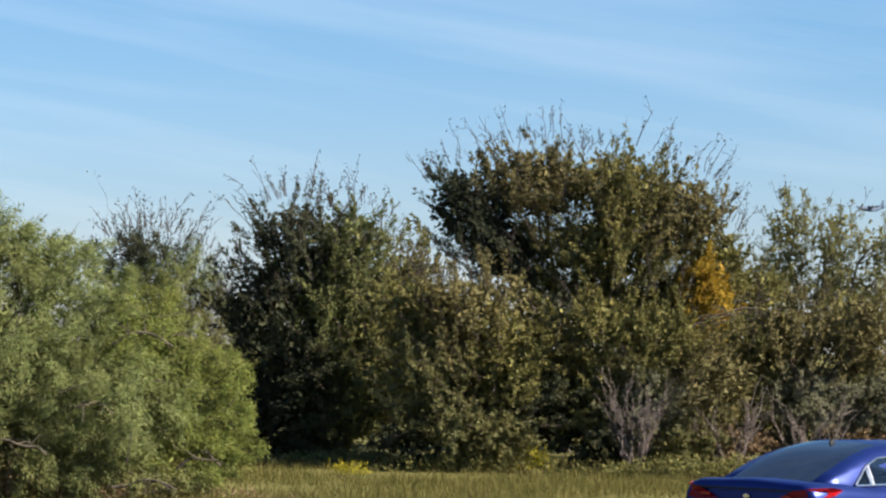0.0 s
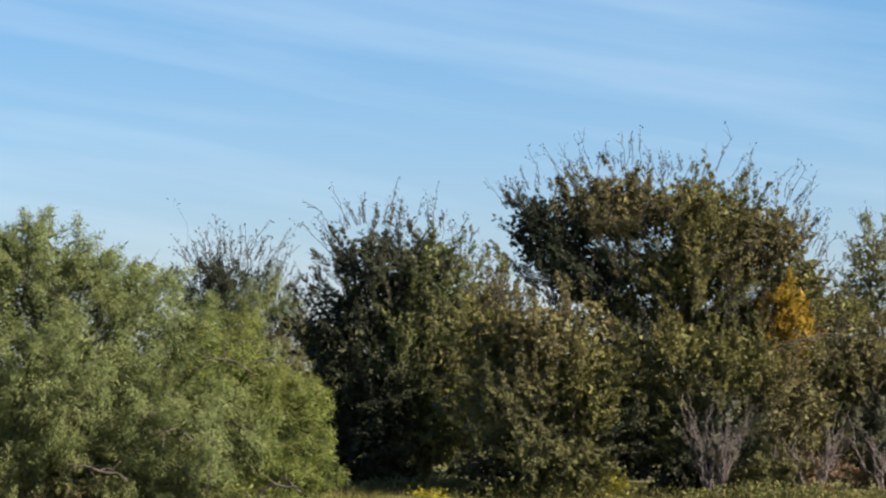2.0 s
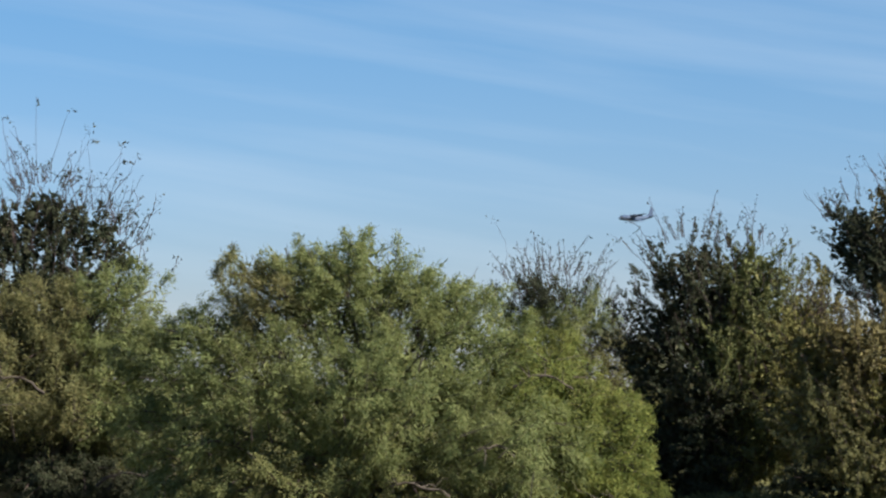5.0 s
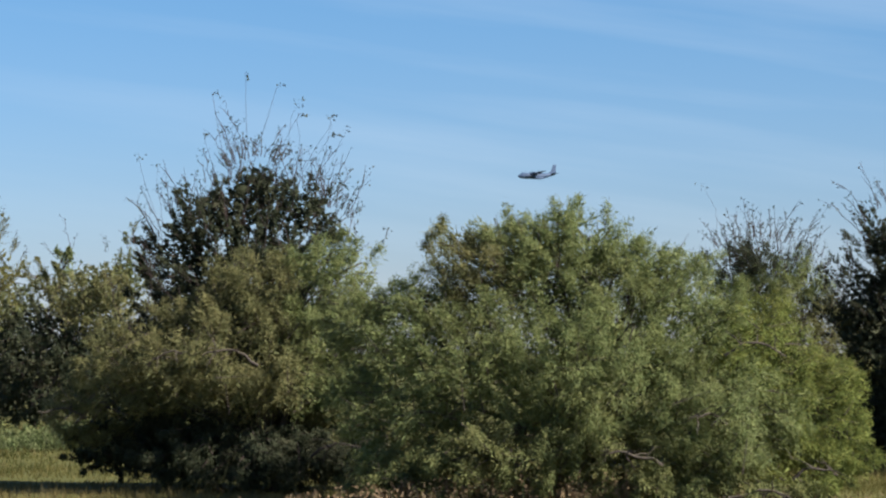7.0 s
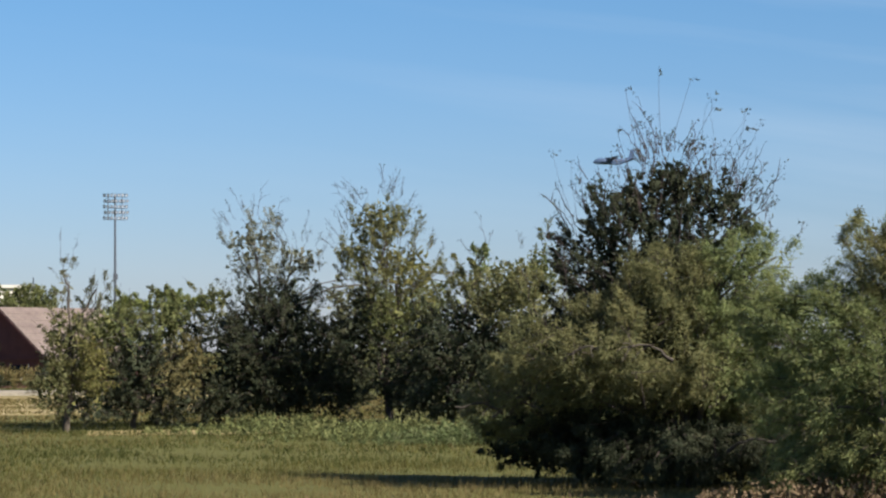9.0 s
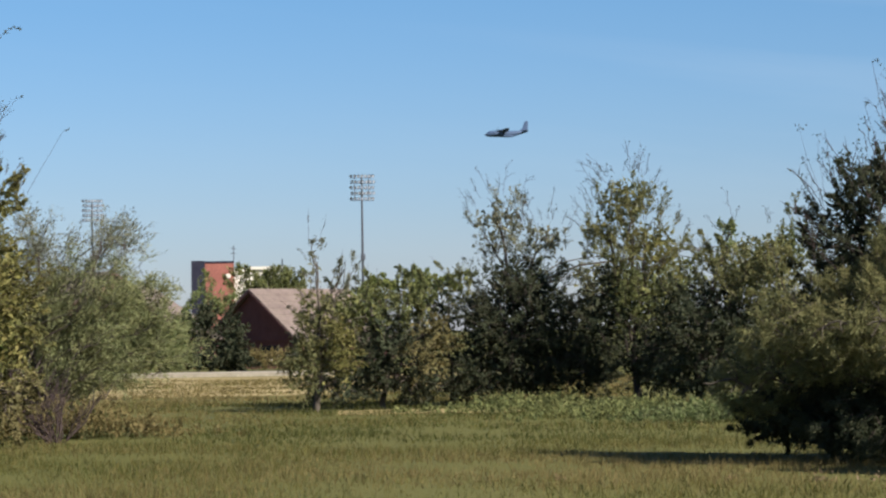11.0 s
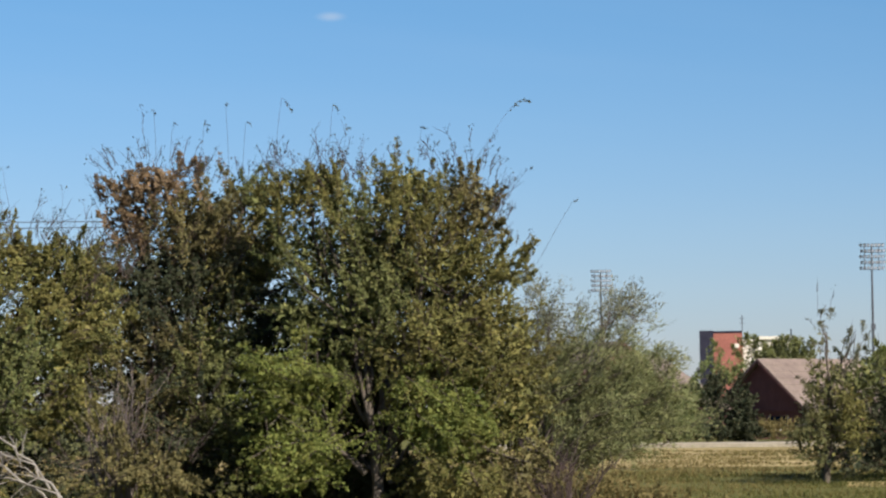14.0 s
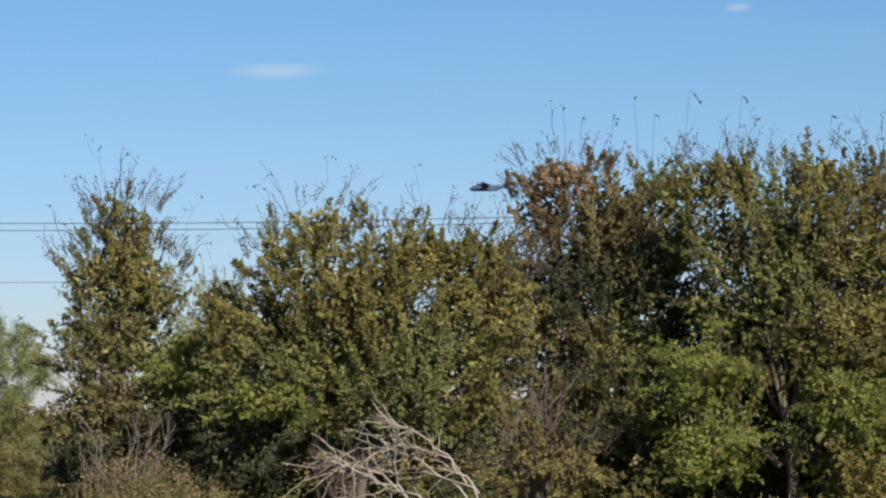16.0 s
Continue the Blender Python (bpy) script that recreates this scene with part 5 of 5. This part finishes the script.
grass("meadow_grass_dry", "rough green and straw meadow grass", -9.5, 6, 38, 62, 22000, ["grass", "grass", "straw", "straw"], 0.1, 0.3, 3)
grass("meadow_grass_near", "rough green meadow grass", 6, 56, 38, 62, 46000, ["grass", "lawn", "grass", "straw", "straw"], 0.08, 0.22, 3)
grass("meadow_grass_mid", "short green and yellow meadow grass", 8, 58, 62, 100, 46000, ["lawn", "lawn", "grass", "straw"], 0.08, 0.22, 3, 0.02)
grass("meadow_grass_far", "dry straw-coloured grass of the far field", 22, 58, 95, 150, 34000, ["grass", "straw", "straw", "straw"], 0.1, 0.2, 3, 0.05)


# ---- the transport aircraft ----
def ellipse(cx, cz, w, h, x, n=20):
    return [(x, cx + w * math.cos(a), cz + h * math.sin(a)) for a in np.arange(n) * math.tau / n]


def foil(points, thick):
    """A flat flying surface with a rounded section from its root and tip edges."""
    rings = []
    for lead, trail in points:
        lead, trail = Vector(lead), Vector(trail)
        c = (trail - lead)
        nrm = Vector((0, 0, 1)) if abs(points[0][0][2] - points[-1][0][2]) < 2 else Vector((0, 1, 0))
        ring = []
        for s, k in ((0, 0), (0.08, 0.6), (0.3, 1), (0.65, 0.7), (1, 0.05), (0.65, -0.6), (0.3, -0.8), (0.08, -0.5)):
            ring.append(lead + c * s + nrm * k * thick * c.length)
        rings.append(ring)
    return loft(rings)


def aircraft():
    root = thing("transport_aircraft", "grey four-engined military transport aeroplane in flight", "aeroplane", pose(370, 2490, 128))
    # nose at +x, tail at -x
    st = [(14.9, -0.5, 0.15, 0.15), (14.5, -0.4, 0.75, 0.7), (13.6, -0.2, 1.35, 1.25), (12.3, 0.1, 1.85, 1.85), (10.8, 0.3, 2.1, 2.15), (6, 0.3, 2.15, 2.2),
          (-2, 0.3, 2.15, 2.2), (-5, 0.6, 2.1, 1.95), (-8.5, 1.2, 1.7, 1.45), (-11.5, 1.75, 1.1, 1.0), (-13.8, 2.1, 0.55, 0.6), (-14.8, 2.25, 0.15, 0.25)]
    part("fuselage", loft([ellipse(0, z, w, h, x) for x, z, w, h in st]), AIRGREY, root, smooth=True)
    part("radome", loft([ellipse(0, z, w, h, x) for x, z, w, h in ((15.0, -0.5, 0.1, 0.1), (14.6, -0.42, 0.72, 0.68), (13.9, -0.28, 1.22, 1.14))]), AIRDARK, root, "dark nose cone", smooth=True)
    part("cockpit_window", loft([ellipse(0, 0.95, w, h, x) for x, w, h in ((13.45, 0.85, 0.35), (12.9, 1.3, 0.6), (12.4, 1.5, 0.72))]), AIRDARK, root, smooth=True)
    for s in (-1, 1):
        part("wing", foil([((4.6, 0, 2.35), (-0.6, 0, 2.35)), ((4.4, s * 6, 2.5), (-0.5, s * 6, 2.5)), ((3.0, s * 20.2, 2.9), (0.4, s * 20.2, 2.9))], 0.07), AIRGREY, root)
        part("tailplane", foil([((-10.6, 0, 2.55), (-14.6, 0, 2.55)), ((-12.2, s * 8, 2.7), (-14.4, s * 8, 2.7))], 0.06), AIRGREY, root)
        part("wheel_fairing", loft([ellipse(s * 2.0, -1.2, w, h, x, 12) for x, w, h in ((4, 0.1, 0.1), (3, 0.5, 0.6), (-2, 0.55, 0.7), (-4.5, 0.3, 0.4), (-5.5, 0.05, 0.1))]), AIRGREY, root, smooth=True)
        for y in (4.9, 10.2):
            e = part("engine", loft([ellipse(s * y, 1.9, w, h, x, 12) for x, w, h in ((7.1, 0.25, 0.25), (6.8, 0.5, 0.6), (4.5, 0.6, 0.8), (1.5, 0.5, 0.6), (-0.5, 0.2, 0.25))]), AIRDARK, root, "dark engine nacelle", smooth=True)
            for k in range(4):
                bm = boxed(-0.06, 0.06, -0.18, 0.18, 0.2, 2.05, 0.03)
                bm.transform(Matrix.Translation((7.15, s * y, 1.9)) @ Matrix.Rotation(k * math.pi / 2 + 0.4, 4, "X"))
                part("propeller_blade", bm, AIRDARK, e)
            part("spinner", loft([ellipse(s * y, 1.9, w, w, x, 10) for x, w in ((7.6, 0.03), (7.35, 0.22), (7.05, 0.3))]), AIRDARK, e, smooth=True)
    part("fin", foil([((-8.2, 0, 2.3), (-14.6, 0, 2.4)), ((-10.8, 0, 4.2), (-14.8, 0, 4.2)), ((-12.7, 0, 9.3), (-15.0, 0, 9.3))], 0.05), AIRGREY, root, "tall grey tail fin")
    part("fin_stripe", foil([((-12.45, 0, 8.2), (-14.96, 0, 8.2)), ((-12.65, 0, 8.9), (-14.99, 0, 8.9))], 0.056), AIRDARK, root)
    return root


plane = aircraft()


# ---- the blue saloon ----
def saloon():
    root = thing("car", "metallic blue four-door saloon driving along the road", "car", pose(0, 0, 0))
    # front at +x; lower body from stations: x, half width, sill, shoulder height
    st = [(-2.37, 0.78, 0.44, 0.88), (-2.43, 0.85, 0.32, 1.035), (-2.36, 0.875, 0.27, 1.065), (-2.2, 0.9, 0.24, 1.075), (-1.8, 0.925, 0.2, 1.06), (-1.2, 0.93, 0.2, 1.01), (0, 0.93, 0.19, 0.985),
          (0.9, 0.93, 0.2, 0.98), (1.5, 0.915, 0.22, 0.93), (2.0, 0.88, 0.24, 0.82), (2.3, 0.8, 0.28, 0.7), (2.43, 0.66, 0.36, 0.58)]

    def ring(x, w, lo, hi):
        mid = lo + (hi - lo) * 0.55
        half = [(0, lo), (w * 0.86, lo), (w * 0.97, lo + 0.1), (w, mid), (w * 0.985, hi - 0.14), (w * 0.93, hi - 0.05), (w * 0.8, hi - 0.01), (0, hi + 0.02)]
        return [(x, y, z) for y, z in half] + [(x, -y, z) for y, z in half[-2:0:-1]]

    body = part("body", loft([ring(*s) for s in st]), CARBLUE, root, smooth=True)
    part("boot_panel", boxed(-2.44, -2.38, -0.62, 0.62, 0.72, 0.96, 0.02), CARBLUE, root)
    # black strip in place of the shadow that the boot lip casts
    part("boot_shadow_strip", boxed(-2.445, -2.4, -0.72, 0.72, 0.965, 0.985, 0.005), BLACKTRIM, root, "black strip as painted shade under the boot lip")
    part("rear_bumper", boxed(-2.5, -2.25, -0.82, 0.82, 0.3, 0.68, 0.06), CARBLUE, root)
    part("plate", boxed(-2.475, -2.455, -0.26, 0.26, 0.7, 0.84, 0.005), PLATE, root, "pale number plate")
    for y in (-0.15, 0.02):
        part("plate_bar", boxed(-2.482, -2.477, y, y + 0.13, 0.74, 0.8), BLACKTRIM, root)
    bm = loft([[(x, 0.045 * math.cos(a), 0.9 + 0.022 * math.sin(a)) for a in np.arange(12) * math.tau / 12] for x in (-2.462, -2.454)])
    part("badge", bm, CHROME, root, "small oval chrome badge")

    # cabin: x, half width at the belt, half width at the roof, belt, roof
    cab = [(-2.0, 0.7, 0.66, 1.03, 1.06), (-1.72, 0.745, 0.665, 1.015, 1.165), (-1.45, 0.78, 0.67, 1.0, 1.26), (-1.2, 0.8, 0.66, 0.99, 1.335), (-0.95, 0.81, 0.65, 0.98, 1.392), (-0.65, 0.82, 0.64, 0.98, 1.435), (-0.3, 0.82, 0.63, 0.98, 1.46), (0.2, 0.82, 0.62, 0.98, 1.455),
           (0.65, 0.8, 0.6, 0.97, 1.38), (1.1, 0.76, 0.6, 0.96, 1.18), (1.5, 0.7, 0.6, 0.93, 0.97)]

    def hoop(x, wb, wr, zb, zr):
        k = zr - zb
        half = [(0, zb - 0.05), (wb, zb - 0.05), (wb, zb), (wb + (wr - wb) * 0.55, zb + k * 0.6), (wr, zb + k * 0.92), (wr * 0.8, zb + k * 1.01), (0, zb + k * 1.05)]
        return [(x, y, z) for y, z in half] + [(x, -y, z) for y, z in half[-2:0:-1]]

    part("cabin", loft([hoop(*c) for c in cab]), CARBLUE, root, "blue roof and pillars", smooth=True)

    def pane(name, pts, label="", mat=GLASS, parent=None, lift=(0, 0, 0.0)):
        bm = bmesh.new()
        f = bm.faces.new([bm.verts.new(Vector(p) + Vector(lift)) for p in pts])
        bmesh.ops.solidify(bm, geom=[f], thickness=0.012)
        return part(name, bm, mat, parent or root, label)

    # the curved rear window lies on the cabin's sections
    rings = []
    for x, wb, wr, zb, zr in cab[:6]:
        k, w = zr - zb, wr * (0.93 - 0.04 * (x + 2.0))
        rings.append([(x - 0.006, w * u, zb + k * (1.05 - 0.045 * u * u) + 0.014 - (0.03 * abs(u) ** 6)) for u in np.linspace(-1, 1, 9)])
    bm = bmesh.new()
    grid = [[bm.verts.new(p) for p in ring_] for ring_ in rings]
    for g, h in zip(grid, grid[1:]):
        for i in range(8):
            bm.faces.new((g[i], g[i + 1], h[i + 1], h[i]))
    part("rear_window", bm, GLASS, root, "sloping tinted rear window", smooth=True)
    pane("windscreen", [(1.48, -0.58, 1.0), (1.48, 0.58, 1.0), (0.7, 0.54, 1.4), (0.7, -0.54, 1.4)], "tinted windscreen", lift=(0.03, 0, 0.03))

    def side_y(x, z):
        row = min(range(len(cab) - 1), key=lambda i: 0 if cab[i][0] <= x <= cab[i + 1][0] else 1)
        a, b = cab[row], cab[row + 1]
        t = (x - a[0]) / (b[0] - a[0])
        wb, wr, zb, zr = (a[i] + (b[i] - a[i]) * t for i in (1, 2, 3, 4))
        u = (z - zb) / max(zr - zb, 0.01)
        return wb + (wr - wb) * 0.55 * u / 0.6 if u < 0.6 else wb + (wr - wb) * (0.55 + 0.45 * (u - 0.6) / 0.32)

    for s in (-1, 1):
        for outline, nm in (([(-1.5, 1.02), (-1.22, 1.02), (-1.22, 1.22)], "quarter_window"), ([(-1.17, 1.02), (-0.3, 1.02), (-0.3, 1.35), (-0.95, 1.31), (-1.17, 1.24)], "rear_side_window"),
                            ([(-0.24, 1.02), (0.98, 1.0), (0.55, 1.3), (-0.24, 1.35)], "front_side_window")):
            pts = [(x, s * (side_y(x, z) + 0.012), z) for x, z in outline]
            w = pane(nm, pts, "tinted side window with a chrome surround")
            rim = [np.array(p) + np.array([0, s * 0.008, 0]) for p in pts + pts[:1]]
            quads("chrome_trim", *tubes([(np.stack([a, b]), np.array([0.016, 0.016])) for a, b in zip(rim, rim[1:])], 5), [CHROME], w)
        # tail lamp that wraps round the corner
        q = [(-2.455, 0.36, 0.86), (-2.46, 0.6, 0.84), (-2.4, 0.82, 0.86), (-2.1, 0.925, 0.93), (-1.95, 0.93, 0.99), (-2.15, 0.925, 1.02), (-2.4, 0.8, 1.01), (-2.46, 0.6, 0.97)]
        bm = bmesh.new()
        fs = [bm.verts.new((x - 0.012, s * (y + 0.012), z)) for x, y, z in q]
        mid = bm.verts.new((-2.42, s * 0.78, 0.93))
        for i in range(8):
            bm.faces.new((fs[i], fs[(i + 1) % 8], mid))
        bmesh.ops.solidify(bm, geom=bm.faces[:], thickness=0.03)
        tl = part("tail_light", bm, TAILRED, root, "red wrap-around tail light")
        part("reversing_light", boxed(-2.48, -2.45, min(s * 0.48, s * 0.62), max(s * 0.48, s * 0.62), 0.89, 0.92, 0.008), TAILRED, tl)
        part("door_handle", boxed(-1.0, -0.78, min(s * 0.925, s * 0.955), max(s * 0.925, s * 0.955), 0.86, 0.885, 0.008), CHROME, root)
        part("wing_mirror", boxed(0.72, 0.85, min(s * 0.86, s * 1.06), max(s * 0.86, s * 1.06), 0.97, 1.12, 0.04), CARBLUE, root)
        part("headlight", boxed(2.1, 2.36, min(s * 0.5, s * 0.8), max(s * 0.5, s * 0.8), 0.62, 0.72, 0.03), LAMPCLEAR, root)
    part("aerial", loft([[(-0.86, -0.016, 1.41), (-0.7, -0.016, 1.43), (-0.7, 0.016, 1.43), (-0.86, 0.016, 1.41)], [(-0.84, -0.005, 1.49), (-0.8, -0.005, 1.49), (-0.8, 0.005, 1.49), (-0.84, 0.005, 1.49)]]), RUBBER, root, "dark shark-fin aerial")
    wheels = []
    for x in (-1.4, 1.4):
        for s in (-1, 1):
            def disc(r, y):
                return [(r * math.cos(a), y, r * math.sin(a)) for a in np.arange(24) * math.tau / 24]
            w = thing("wheel", "", "", pose(x, s * 0.82, 0.335))
            w.parent = root
            part("tyre", loft([disc(0.22, -0.1), disc(0.31, -0.11), disc(0.335, -0.08), disc(0.335, 0.08), disc(0.31, 0.11), disc(0.22, 0.1)]), RUBBER, w, smooth=True)
            part("rim", loft([disc(0.225, -0.09), disc(0.225, 0.09)]), CHROME, w)
            for k in range(5):
                bm = boxed(-0.03, 0.03, min(s * 0.09, s * 0.105), max(s * 0.09, s * 0.105), 0.03, 0.22, 0.005)
                bm.transform(Matrix.Rotation(k * math.tau / 5, 4, "Y"))
                part("spoke", bm, CHROME, w)
            wheels.append(w)
    return root, wheels


car, car_wheels = saloon()


# ---- what moves ----
def motions():
    # the aircraft: seconds, bearing, height angle; its distance follows a straight course
    course = [(0, -8.7, 2.98), (0.5, -7.5, 3.06), (1, -6.19, 3.13), (4, 1.64, 3.29), (4.2, 2.08, 3.34), (6.3, 8.34, 3.59), (7, 10.52, 3.66), (7.5, 12.21, 3.76), (8, 13.93, 3.81), (8.5, 15.68, 3.84),
              (10.8, 23.87, 4.01), (11.5, 26.55, 4.16), (12, 28.4, 4.23), (12.5, 30.25, 4.29), (13, 32.2, 4.3), (13.5, 34.12, 4.39), (16, 43.76, 4.5)]
    rows = []
    for t, b, h in course:
        d = math.hypot(372.6 - 107.0 * t, 2490.4 - 67.5 * t)
        p = spot(b, d)
        rows.append((t, pose(p.x, p.y, EYE + d * math.tan(radians(h - 0.06)), 0, -1, math.degrees(math.atan2(-67.5, -107.0)))))
    walk(plane, rows)
    # the saloon: along its road at a steady speed
    start, a, speed = spot(-8.75, 33), radians(-42), 22.0
    d = Vector((-math.sin(a), math.cos(a), 0))
    rows = []
    for t in (0, 0.5, 1, 2, 4, 8, 12, 16):
        p = start + d * speed * t
        rows.append((t, pose(p.x, p.y, 0.02, 0, 0, 48)))
    walk(car, rows)
    # five-spoked wheels turn 120 degrees in a thirtieth of a second, which looks the same as 48
    for w in car_wheels:
        at = w.location.copy()
        walk(w, [(i / FPS, pose(at.x, at.y, at.z, 0, 48 * i, 0)) for i in range(16 * FPS + 1)])


motions()
